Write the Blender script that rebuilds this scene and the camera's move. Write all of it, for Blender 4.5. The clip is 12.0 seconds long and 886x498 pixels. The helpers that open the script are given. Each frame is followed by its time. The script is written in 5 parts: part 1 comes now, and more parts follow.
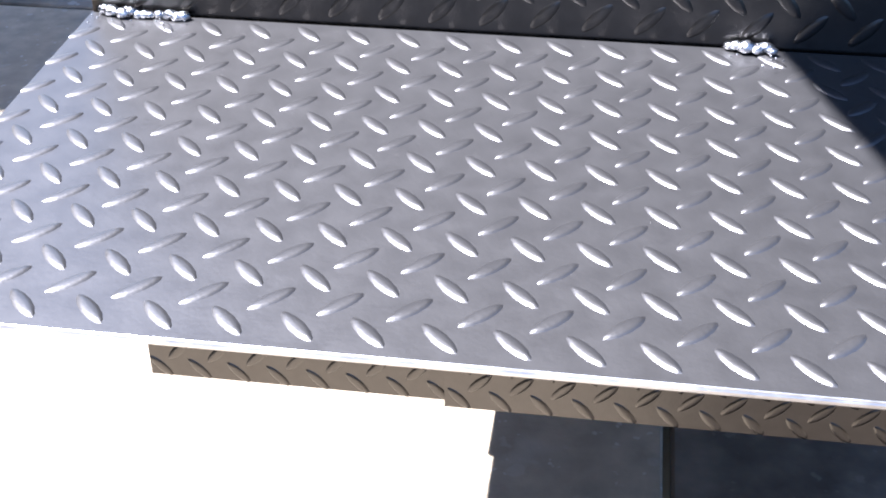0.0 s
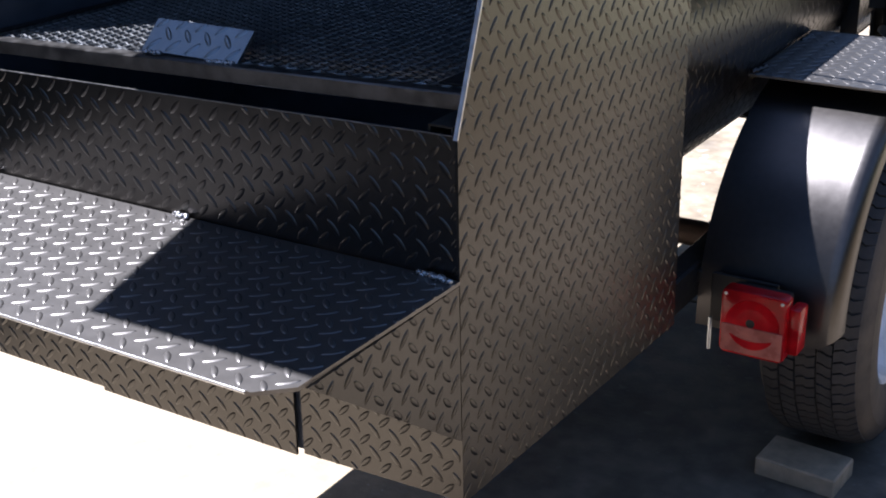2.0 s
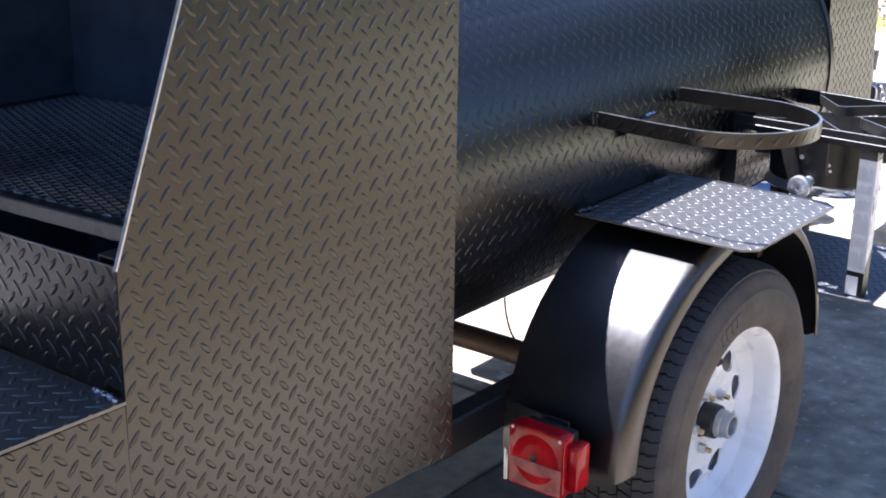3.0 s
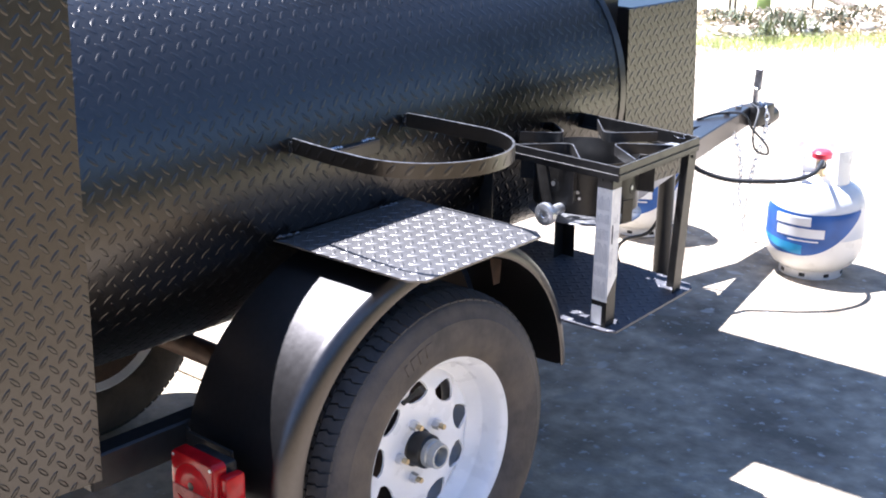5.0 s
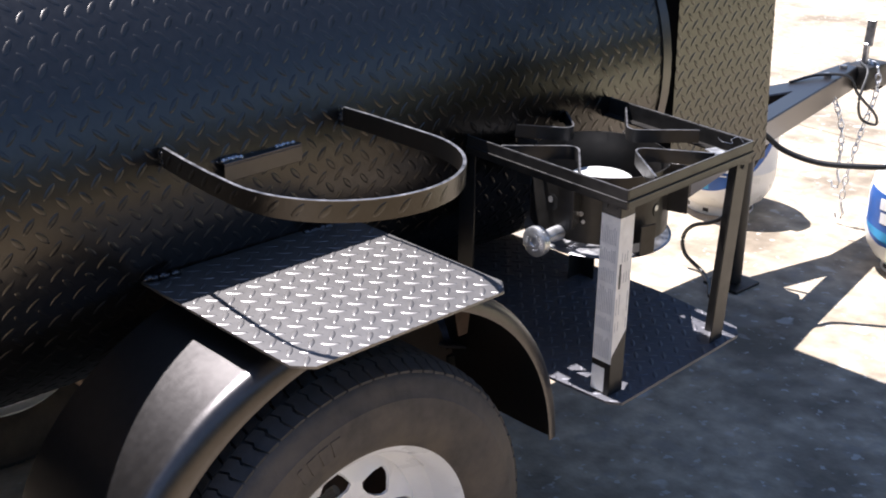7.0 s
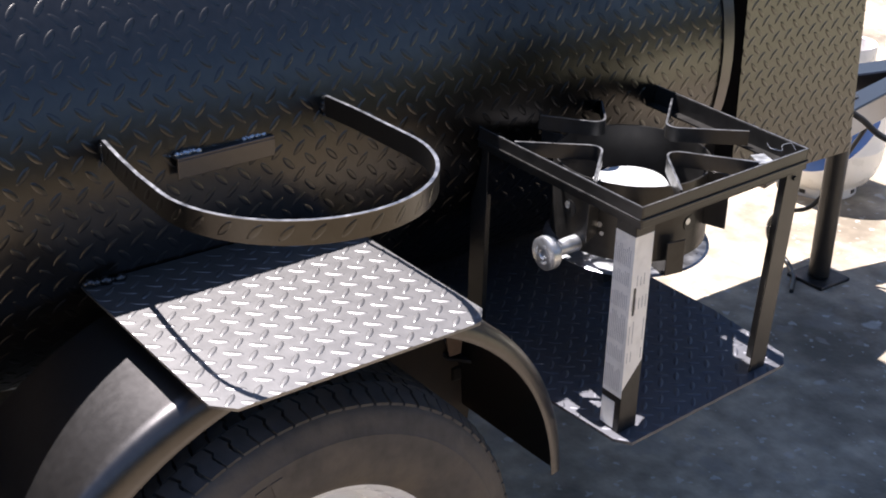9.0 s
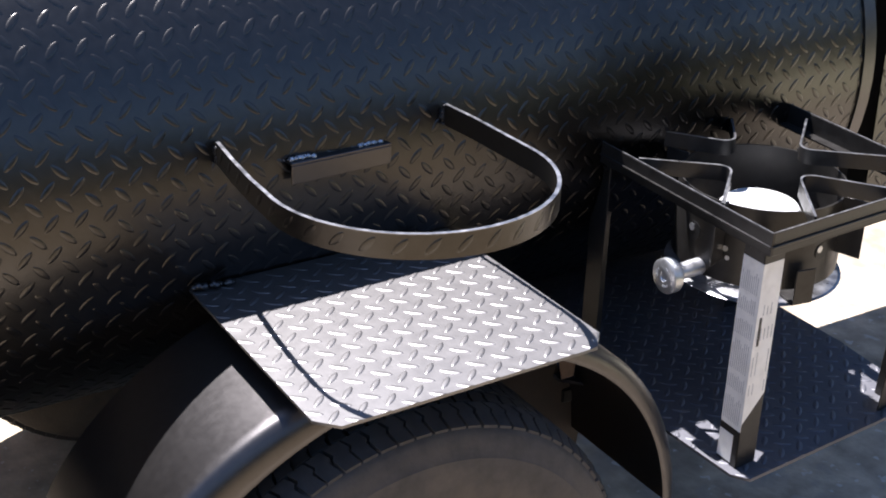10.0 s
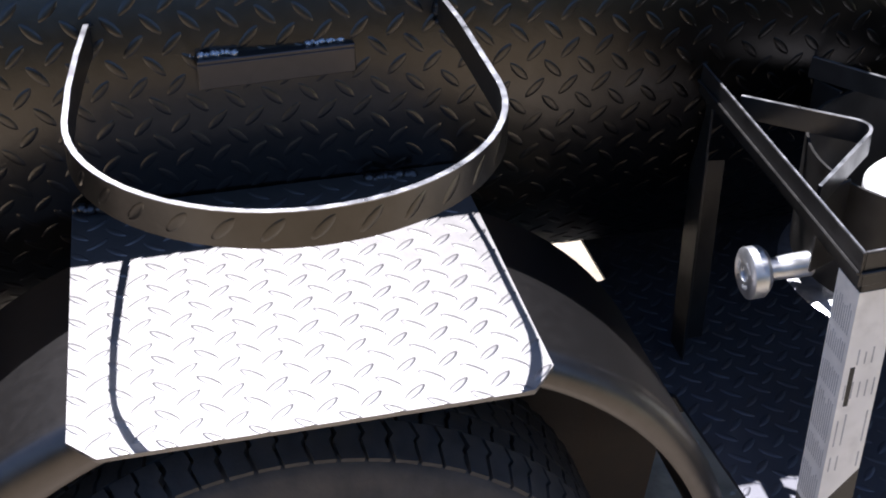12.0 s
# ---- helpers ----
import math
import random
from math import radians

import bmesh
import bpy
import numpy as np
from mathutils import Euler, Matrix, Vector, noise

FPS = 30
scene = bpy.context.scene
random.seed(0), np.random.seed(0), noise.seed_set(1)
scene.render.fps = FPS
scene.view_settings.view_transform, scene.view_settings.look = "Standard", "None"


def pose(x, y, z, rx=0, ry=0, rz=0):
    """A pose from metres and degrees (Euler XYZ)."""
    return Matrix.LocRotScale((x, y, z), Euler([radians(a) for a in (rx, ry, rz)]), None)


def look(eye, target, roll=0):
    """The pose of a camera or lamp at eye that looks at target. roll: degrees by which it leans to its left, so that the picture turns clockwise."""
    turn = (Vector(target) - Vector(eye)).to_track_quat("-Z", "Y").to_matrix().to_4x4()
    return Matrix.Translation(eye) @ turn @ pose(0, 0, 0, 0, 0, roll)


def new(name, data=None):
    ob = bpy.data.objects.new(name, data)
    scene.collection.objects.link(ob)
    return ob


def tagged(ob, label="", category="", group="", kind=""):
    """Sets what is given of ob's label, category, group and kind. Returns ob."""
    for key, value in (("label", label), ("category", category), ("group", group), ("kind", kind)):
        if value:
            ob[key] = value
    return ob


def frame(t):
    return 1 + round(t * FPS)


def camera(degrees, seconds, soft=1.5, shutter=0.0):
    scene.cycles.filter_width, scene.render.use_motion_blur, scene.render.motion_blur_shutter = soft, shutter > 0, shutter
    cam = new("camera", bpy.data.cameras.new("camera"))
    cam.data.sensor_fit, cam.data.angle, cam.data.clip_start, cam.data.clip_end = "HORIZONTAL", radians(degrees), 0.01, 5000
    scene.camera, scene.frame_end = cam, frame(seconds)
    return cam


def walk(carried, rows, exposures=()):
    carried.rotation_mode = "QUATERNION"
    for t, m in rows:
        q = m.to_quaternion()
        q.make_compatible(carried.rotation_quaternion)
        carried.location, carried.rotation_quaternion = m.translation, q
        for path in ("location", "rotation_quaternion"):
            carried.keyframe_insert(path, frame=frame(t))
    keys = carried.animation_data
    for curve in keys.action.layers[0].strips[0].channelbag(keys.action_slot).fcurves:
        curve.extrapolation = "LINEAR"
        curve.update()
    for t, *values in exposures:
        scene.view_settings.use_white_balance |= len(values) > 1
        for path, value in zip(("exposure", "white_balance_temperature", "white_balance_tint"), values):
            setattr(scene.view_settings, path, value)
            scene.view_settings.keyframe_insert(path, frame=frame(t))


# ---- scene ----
# the plan below is drawn in units of 0.88 m; the wheel's bolt circle of 114 mm and the gas bottle set that length
UNIT = 0.88
cam = camera(37.5, 12.0, 1.9)
PATH = [
    (0, (-0.547, -0.812, 1.211), (-0.789, 0.824, 0.086), -0.3),
    (0.5, (-0.247, -1.089, 1.355), (-0.741, 0.578, 0.366), -5.3),
    (1, (0.105, -1.275, 1.417), (-0.555, 0.393, 0.533), -3.2),
    (1.5, (0.418, -1.282, 1.448), (-0.417, 0.331, 0.611), -1.8),
    (2, (0.784, -1.255, 1.486), (-0.217, 0.3, 0.724), -1.2),
    (2.5, (1.105, -1.187, 1.554), (0.015, 0.35, 0.883), 0.6),
    (3, (1.304, -0.984, 1.572), (0.131, 0.51, 0.946), 0.8),
    (3.5, (1.505, -0.771, 1.598), (0.248, 0.659, 0.986), 0.7),
    (5.5, (1.864, -0.418, 1.616), (0.632, 1.03, 0.995), 0.9),
    (6, (1.818, -0.253, 1.616), (0.577, 1.175, 0.964), 0.7),
    (6.5, (1.689, 0.029, 1.6), (0.395, 1.386, 0.904), 0.4),
    (7, (1.553, 0.276, 1.598), (0.212, 1.559, 0.851), 1.1),
    (9, (1.485, 0.626, 1.612), (0.044, 1.727, 0.769), 1.5),
    (9.5, (1.465, 0.642, 1.609), (-0.024, 1.68, 0.77), 1.5),
    (10, (1.426, 0.656, 1.596), (-0.112, 1.621, 0.757), 1.8),
    (10.5, (1.354, 0.704, 1.55), (-0.234, 1.587, 0.715), 2.2),
    (11, (1.193, 0.876, 1.525), (-0.422, 1.58, 0.58), 2.0),
    (11.5, (1.096, 1.002, 1.476), (-0.514, 1.643, 0.477), 2.5),
    (12, (1.143, 1.312, 1.491), (-0.506, 1.683, 0.422), -0.1),
]
EXPOSURES = [(0, 1.62, 5720, 16), (0.3, 1.02, 5750, 16), (0.5, 0.68, 5800, 16), (1, 0.50, 5700, 16), (1.5, 0.52, 5750, 16), (2, 0.79, 5950, 16), (2.5, 1.36, 6050, 16), (3, 1.66, 5650, 16), (3.6, 1.78, 5650, 16), (5.5, 1.61, 5850, 16), (6, 1.48, 5950, 16), (6.5, 1.22, 6050, 16), (7, 0.98, 6280, 16), (9, 1.06, 6330, 16), (10, 1.17, 6180, 16), (11, 1.27, 6020, 16), (12, 0.98, 5990, 16)]
walk(cam, [(t, look(UNIT * Vector(eye), UNIT * Vector(target), roll)) for t, eye, target, roll in PATH], EXPOSURES)

# ---------------------------------------------------------------- light
SUN_WAY = Vector((0.47, 0.05, -1.0)).normalized()
world = bpy.data.worlds.new("sky")
scene.world = world
world.use_nodes = True
wn = world.node_tree.nodes
sky = wn.new("ShaderNodeTexSky")
sky.sky_type = "NISHITA"
sky.sun_disc = False
sky.ozone_density = 3.5
sky.dust_density = 0.3
sky.sun_elevation = math.asin(-SUN_WAY.z)
sky.sun_rotation = math.atan2(-SUN_WAY.x, -SUN_WAY.y)
wn["Background"].inputs["Strength"].default_value = 0.085
world.node_tree.links.new(sky.outputs[0], wn["Background"].inputs["Color"])
sun = new("sun", bpy.data.lights.new("sun", "SUN"))
sun.data.energy = 7.0
sun.data.angle = radians(0.53)
sun.data.color = (1.0, 0.965, 0.925)
sun.rotation_mode = "QUATERNION"
sun.rotation_quaternion = SUN_WAY.to_track_quat("-Z", "Y")
sun.location = (-3, -1, 7)


# ---------------------------------------------------------------- materials
def material(name, base, rough, metal=0.0, vary=0.15, scale=40.0, bump=0.0, bump_scale=200.0,
             stain=0.0, stain_scale=3.0, stain_color=None, rough_vary=0.08, spec=0.5, coat=0.0, each=0.0):
    m = bpy.data.materials.new(name)
    m.use_nodes = True
    nt = m.node_tree
    n, link = nt.nodes, nt.links.new
    b = n["Principled BSDF"]
    b.inputs["Metallic"].default_value = metal
    b.inputs["Specular IOR Level"].default_value = spec
    b.inputs["Coat Weight"].default_value = coat
    b.inputs["Coat Roughness"].default_value = 0.15
    co = n.new("ShaderNodeTexCoord")
    fine = n.new("ShaderNodeTexNoise")
    fine.inputs["Scale"].default_value = scale
    fine.inputs["Detail"].default_value = 6
    link(co.outputs["Object"], fine.inputs["Vector"])
    ramp = n.new("ShaderNodeMapRange")
    ramp.inputs["From Min"].default_value, ramp.inputs["From Max"].default_value = 0.3, 0.7
    ramp.inputs["To Min"].default_value, ramp.inputs["To Max"].default_value = 1 - vary, 1 + vary
    link(fine.outputs["Fac"], ramp.inputs["Value"])
    mul = n.new("ShaderNodeMix")
    mul.data_type, mul.blend_type = "RGBA", "MULTIPLY"
    mul.inputs["Factor"].default_value = 1.0
    mul.inputs[6].default_value = (*base, 1)
    link(ramp.outputs[0], mul.inputs[7])
    color = mul.outputs[2]
    if stain:
        big = n.new("ShaderNodeTexNoise")
        big.inputs["Scale"].default_value = stain_scale
        big.inputs["Detail"].default_value = 5
        big.inputs["Roughness"].default_value = 0.6
        link(co.outputs["Object"], big.inputs["Vector"])
        edge = n.new("ShaderNodeMapRange")
        edge.inputs["From Min"].default_value, edge.inputs["From Max"].default_value = 0.45, 0.65
        edge.inputs["To Max"].default_value = stain
        link(big.outputs["Fac"], edge.inputs["Value"])
        mix = n.new("ShaderNodeMix")
        mix.data_type = "RGBA"
        link(edge.outputs[0], mix.inputs["Factor"])
        link(color, mix.inputs[6])
        mix.inputs[7].default_value = (*(stain_color or [c * 0.4 for c in base]), 1)
        color = mix.outputs[2]
    if each:
        info = n.new("ShaderNodeObjectInfo")
        own = n.new("ShaderNodeMapRange")
        own.inputs["To Min"].default_value, own.inputs["To Max"].default_value = 1 - each, 1 + each
        link(info.outputs["Random"], own.inputs["Value"])
        m2 = n.new("ShaderNodeMix")
        m2.data_type, m2.blend_type = "RGBA", "MULTIPLY"
        m2.inputs["Factor"].default_value = 1.0
        link(color, m2.inputs[6])
        link(own.outputs[0], m2.inputs[7])
        color = m2.outputs[2]
    link(color, b.inputs["Base Color"])
    rr = n.new("ShaderNodeMapRange")
    rr.inputs["From Min"].default_value, rr.inputs["From Max"].default_value = 0.3, 0.7
    rr.inputs["To Min"].default_value, rr.inputs["To Max"].default_value = max(0.02, rough - rough_vary), min(1, rough + rough_vary)
    link(fine.outputs["Fac"], rr.inputs["Value"])
    link(rr.outputs[0], b.inputs["Roughness"])
    if bump:
        bn = n.new("ShaderNodeTexNoise")
        bn.inputs["Scale"].default_value = bump_scale
        bn.inputs["Detail"].default_value = 4
        link(co.outputs["Object"], bn.inputs["Vector"])
        bp = n.new("ShaderNodeBump")
        bp.inputs["Strength"].default_value = bump
        bp.inputs["Distance"].default_value = 0.002
        link(bn.outputs["Fac"], bp.inputs["Height"])
        link(bp.outputs[0], b.inputs["Normal"])
    return m


# paler plate paint for the sunlit tops: wear plus sun in the colour
SUNLIT_PLATE = material("sunlit_worn_tread_plate_paint", (0.205, 0.198, 0.195), 0.44, 0.92, 0.05, 60, 0.06, 420, 0.06, 7, (0.235, 0.23, 0.225), rough_vary=0.015)
# platform copy: dull finish, with the navy of its shade in the colour
SHADED_PLATE = material("shaded_navy_tread_plate_paint", (0.150, 0.150, 0.165), 0.58, 0.85, 0.06, 60, 0.05, 420, 0.2, 9, (0.12, 0.12, 0.135), rough_vary=0.03)
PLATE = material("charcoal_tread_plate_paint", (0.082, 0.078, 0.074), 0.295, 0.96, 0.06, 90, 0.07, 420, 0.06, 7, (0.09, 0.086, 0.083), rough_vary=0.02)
SMOOTH = material("charcoal_sheet_paint", (0.105, 0.099, 0.098), 0.345, 0.96, 0.05, 90, 0.03, 420, rough_vary=0.015)
FRAME_BLACK = material("black_frame_paint", (0.022, 0.021, 0.02), 0.42, 0.2, 0.2, 60, 0.1, 200)
STOVE = material("black_stove_enamel", (0.032, 0.030, 0.028), 0.36, 0.40, 0.2, 60, 0.08, 300)
# paler blue plate for the grate tab: reflected sky put into its colour
SKY_STEEL = material("sky_tinted_tab_plate", (0.25, 0.295, 0.335), 0.36, 0.96, 0.12, 60, 0.08, 420)
INSIDE = material("sooty_black_paint", (0.085, 0.100, 0.130), 0.40, 0.5, 0.2, 20, 0.1, 150)
BAR = material("worn_dark_bar", (0.19, 0.187, 0.187), 0.36, 1.0, 0.2, 60, 0.1, 200)
GRATE = material("dark_expanded_metal", (0.40, 0.425, 0.46), 0.38, 1.0, 0.15, 60)
BARE = material("worn_steel_edge", (0.33, 0.33, 0.34), 0.35, 0.9, 0.25, 80, 0.1, 300)
WELD = material("bright_weld_bead", (0.55, 0.56, 0.58), 0.28, 1.0, 0.3, 200, 0.6, 500)
ZINC = material("zinc_plated_steel", (0.66, 0.67, 0.69), 0.40, 0.9, 0.15, 80, 0.05, 400)
CAST = material("pale_cast_aluminium", (0.60, 0.60, 0.59), 0.6, 0.3, 0.12, 60, 0.3, 250)
GALV = material("galvanised_chain", (0.75, 0.75, 0.76), 0.45, 0.5, 0.2, 120)
STICKER = material("grey_label_foil", (0.88, 0.86, 0.82), 0.42, 0.0, 0.12, 60, stain=0.25, stain_scale=30, stain_color=(0.5, 0.5, 0.5))
PRINT = material("label_print_grey", (0.42, 0.42, 0.43), 0.6, 0.0, 0.2, 80)
DARK = material("rusty_brown_steel", (0.09, 0.06, 0.045), 0.6, 0.4, 0.3, 40, 0.3, 150)
SOILED = material("road_soiled_black_paint", (0.034, 0.024, 0.018), 0.7, 0.0, 0.3, 40, 0.3, 150)
RUBBER = material("tyre_rubber", (0.056, 0.052, 0.050), 0.75, 0.0, 0.3, 60, 0.3, 180, 0.6, 9, (0.078, 0.066, 0.056))
DUSTY = material("dusty_tyre_sidewall", (0.078, 0.068, 0.060), 0.8, 0.0, 0.25, 50, 0.3, 180, 0.7, 7, (0.155, 0.125, 0.095))
RIM = material("white_wheel_enamel", (0.94, 0.95, 0.96), 0.3, 0.0, 0.03, 20, stain=0.08, stain_scale=12, stain_color=(0.6, 0.58, 0.55), coat=0.6)
GREASE = material("black_hub_steel", (0.03, 0.03, 0.03), 0.4, 0.5, 0.2, 60)
CAP = material("grey_dust_cap", (0.42, 0.44, 0.45), 0.4, 0.6, 0.12, 80)
BRASS = material("yellowed_stud_steel", (0.55, 0.45, 0.28), 0.35, 0.9, 0.2, 90)
CONCRETE = material("weathered_concrete", (0.52, 0.43, 0.31), 0.9, 0.0, 0.24, 22, 0.7, 90, 0.7, 1.6, (0.34, 0.285, 0.215), spec=0.25, each=0.05)


def add_flecks(m, color, scale, cut):
    """Small pale chips and grit scattered over a surface."""
    nt = m.node_tree
    n, link = nt.nodes, nt.links.new
    p = n["Principled BSDF"]
    old = p.inputs["Base Color"].links[0].from_socket
    co = n.new("ShaderNodeTexCoord")
    for s, c in ((scale, cut), (scale * 0.3, cut + 0.03)):
        f = n.new("ShaderNodeTexNoise")
        f.inputs["Scale"].default_value = s
        f.inputs["Detail"].default_value = 2
        link(co.outputs["Object"], f.inputs["Vector"])
        e = n.new("ShaderNodeMapRange")
        e.inputs["From Min"].default_value, e.inputs["From Max"].default_value = c, c + 0.05
        e.inputs["To Max"].default_value = 0.5
        link(f.outputs["Fac"], e.inputs["Value"])
        x = n.new("ShaderNodeMix")
        x.data_type = "RGBA"
        link(e.outputs[0], x.inputs["Factor"])
        link(old, x.inputs[6])
        x.inputs[7].default_value = (*color, 1)
        old = x.outputs[2]
    link(old, p.inputs["Base Color"])


add_flecks(CONCRETE, (0.52, 0.46, 0.37), 26, 0.63)
add_flecks(CONCRETE, (0.72, 0.69, 0.62), 60, 0.66)
AGED = material("aged_grey_concrete", (0.40, 0.335, 0.25), 0.88, 0.0, 0.34, 16, 0.8, 90, 0.85, 2.4, (0.145, 0.120, 0.090), spec=0.25)
add_flecks(AGED, (0.30, 0.27, 0.23), 14, 0.60)
add_flecks(AGED, (0.62, 0.60, 0.56), 34, 0.64)
DARK_CONCRETE = material("dark_brown_concrete", (0.195, 0.160, 0.122), 0.8, 0.0, 0.3, 18, 0.7, 90, 0.8, 2.6, (0.060, 0.044, 0.030), spec=0.3)
add_flecks(DARK_CONCRETE, (0.25, 0.22, 0.18), 40, 0.66)
SOIL = material("dry_grass_soil", (0.52, 0.47, 0.33), 1.0, 0.0, 0.3, 6, 0.6, 40, 0.6, 0.8, (0.34, 0.38, 0.16))
SIDE_GROUND = material("unseen_side_soil", (0.215, 0.164, 0.103), 1.0, 0.0, 0.35, 8, 0.6, 60, 0.5, 1.2, (0.13, 0.11, 0.065), spec=0.1)
TANK = material("white_tank_enamel", (0.80, 0.80, 0.78), 0.32, 0.0, 0.04, 20, 0.03, 200, 0.2, 8, (0.62, 0.58, 0.50))
BLUE = material("blue_label", (0.02, 0.10, 0.36), 0.35, 0.0, 0.25, 12)
CYAN = material("light_blue_label", (0.03, 0.30, 0.58), 0.35, 0.0, 0.25, 20)
WHITE = material("white_label_print", (0.8, 0.8, 0.8), 0.4, 0.0, 0.03, 20)
RED = material("red_valve_plastic", (0.60, 0.03, 0.05), 0.4, 0.0, 0.1, 40)
HOSE = material("black_gas_hose", (0.02, 0.02, 0.02), 0.5, 0.0, 0.2, 90)
WOOD = material("raw_pine_block", (0.56, 0.42, 0.28), 0.75, 0.0, 0.25, 25, 0.3, 80, 0.3, 9)
STUCCO = material("brown_stucco", (0.15, 0.125, 0.105), 0.9, 0.0, 0.1, 10, 0.5, 60)
LEAF = material("hedge_leaf", (0.032, 0.05, 0.022), 0.6, 0.0, 0.4, 3)
LITTER = material("dry_leaf_litter", (0.48, 0.40, 0.30), 0.9, 0.0, 0.5, 8)
STONE = material("grey_bed_stone", (0.52, 0.48, 0.42), 0.9, 0.0, 0.2, 10, 0.5, 50, each=0.25)
BARK = material("sapling_bark", (0.16, 0.13, 0.10), 0.9, 0.0, 0.3, 30, 0.5, 60)


def lens_material():
    m = material("red_lamp_lens", (0.46, 0.006, 0.010), 0.16, 0.0, 0.35, 25, spec=0.3)
    b = m.node_tree.nodes["Principled BSDF"]
    b.inputs["Subsurface Weight"].default_value = 0.25
    b.inputs["Subsurface Radius"].default_value = (0.02, 0.003, 0.002)
    return m


LENS = lens_material()


def darkened(m, centre, near, far):
    """Darkens the paint around centre, fading from near to far with a ragged edge."""
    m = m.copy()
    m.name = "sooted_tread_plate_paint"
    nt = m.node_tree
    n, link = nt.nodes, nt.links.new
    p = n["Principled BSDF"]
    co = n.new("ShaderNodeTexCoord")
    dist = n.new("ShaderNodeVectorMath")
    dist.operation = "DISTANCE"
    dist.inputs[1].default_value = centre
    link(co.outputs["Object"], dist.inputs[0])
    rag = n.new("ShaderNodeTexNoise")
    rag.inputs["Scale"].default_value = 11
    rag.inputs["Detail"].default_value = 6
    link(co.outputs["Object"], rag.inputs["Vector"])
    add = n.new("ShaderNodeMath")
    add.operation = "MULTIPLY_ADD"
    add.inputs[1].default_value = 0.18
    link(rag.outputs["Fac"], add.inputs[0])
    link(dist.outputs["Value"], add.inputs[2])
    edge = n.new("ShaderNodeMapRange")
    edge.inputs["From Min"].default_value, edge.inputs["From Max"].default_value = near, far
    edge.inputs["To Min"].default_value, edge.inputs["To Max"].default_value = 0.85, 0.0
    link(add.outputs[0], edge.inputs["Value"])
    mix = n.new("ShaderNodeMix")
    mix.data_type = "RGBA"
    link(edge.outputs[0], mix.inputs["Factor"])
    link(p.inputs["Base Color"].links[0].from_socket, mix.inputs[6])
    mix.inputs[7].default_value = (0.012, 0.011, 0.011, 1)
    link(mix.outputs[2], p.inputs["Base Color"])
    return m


DARKENED_PLATE = darkened(PLATE, (UNIT * -0.16, UNIT * 1.98, UNIT * 0.80), 0.27, 0.40)


# ---------------------------------------------------------------- building helpers
def link_mesh(name, mesh, mat, parent=None, label="", sharp=35):
    mesh.transform(Matrix.Scale(UNIT, 4))
    if mat:
        mesh.materials.append(mat)
    mesh.polygons.foreach_set("use_smooth", [True] * len(mesh.polygons))
    mesh.set_sharp_from_angle(angle=radians(sharp))
    ob = new(name, mesh)
    if parent:
        ob.parent = parent
    if label:
        tagged(ob, label)
    return ob


def part(name, bm, mat, parent=None, label="", sharp=35):
    mesh = bpy.data.meshes.new(name)
    bmesh.ops.recalc_face_normals(bm, faces=bm.faces)
    bm.to_mesh(mesh)
    bm.free()
    return link_mesh(name, mesh, mat, parent, label, sharp)


def thing(name, label, category, group="", kind=""):
    ob = new(name)
    ob.empty_display_size = 0.1
    return tagged(ob, label, category, group, kind)


def merge(bm, piece):
    mesh = bpy.data.meshes.new("piece")
    piece.to_mesh(mesh)
    piece.free()
    bm.from_mesh(mesh)
    bpy.data.meshes.remove(mesh)


def box(bm, lo, hi, bevel=0.0, m=None, segments=1):
    lo, hi = Vector(lo), Vector(hi)
    p = bmesh.new()
    bmesh.ops.create_cube(p, size=1)
    bmesh.ops.transform(p, matrix=Matrix.LocRotScale((lo + hi) / 2, None, hi - lo), verts=p.verts)
    if bevel:
        bmesh.ops.bevel(p, geom=p.edges[:], offset=bevel, segments=segments, affect="EDGES", profile=0.5)
    if m:
        bmesh.ops.transform(p, matrix=m, verts=p.verts)
    merge(bm, p)
    return bm


def prism(bm, outline, vec, bevel=0.0):
    """A flat polygon of 3D corners, thickened along vec."""
    p = bmesh.new()
    a = [p.verts.new(c) for c in outline]
    b = [p.verts.new(Vector(c) + Vector(vec)) for c in outline]
    n = len(a)
    p.faces.new(a)
    p.faces.new(b[::-1])
    for i in range(n):
        p.faces.new((a[i], b[i], b[(i + 1) % n], a[(i + 1) % n]))
    if bevel:
        bmesh.ops.recalc_face_normals(p, faces=p.faces)
        bmesh.ops.bevel(p, geom=p.edges[:], offset=bevel, segments=1, affect="EDGES")
    merge(bm, p)
    return bm


def rod(bm, a, b, r, n=16, r2=None, bevel=0.0):
    a, b = Vector(a), Vector(b)
    p = bmesh.new()
    bmesh.ops.create_cone(p, cap_ends=True, segments=n, radius1=r, radius2=r if r2 is None else r2, depth=(b - a).length)
    if bevel:
        rims = [e for e in p.edges if abs(e.verts[0].co.z - e.verts[1].co.z) < 1e-6]
        bmesh.ops.bevel(p, geom=rims, offset=bevel, segments=2, affect="EDGES")
    q = (b - a).to_track_quat("Z", "Y").to_matrix().to_4x4()
    bmesh.ops.transform(p, matrix=Matrix.Translation((a + b) / 2) @ q, verts=p.verts)
    merge(bm, p)
    return bm


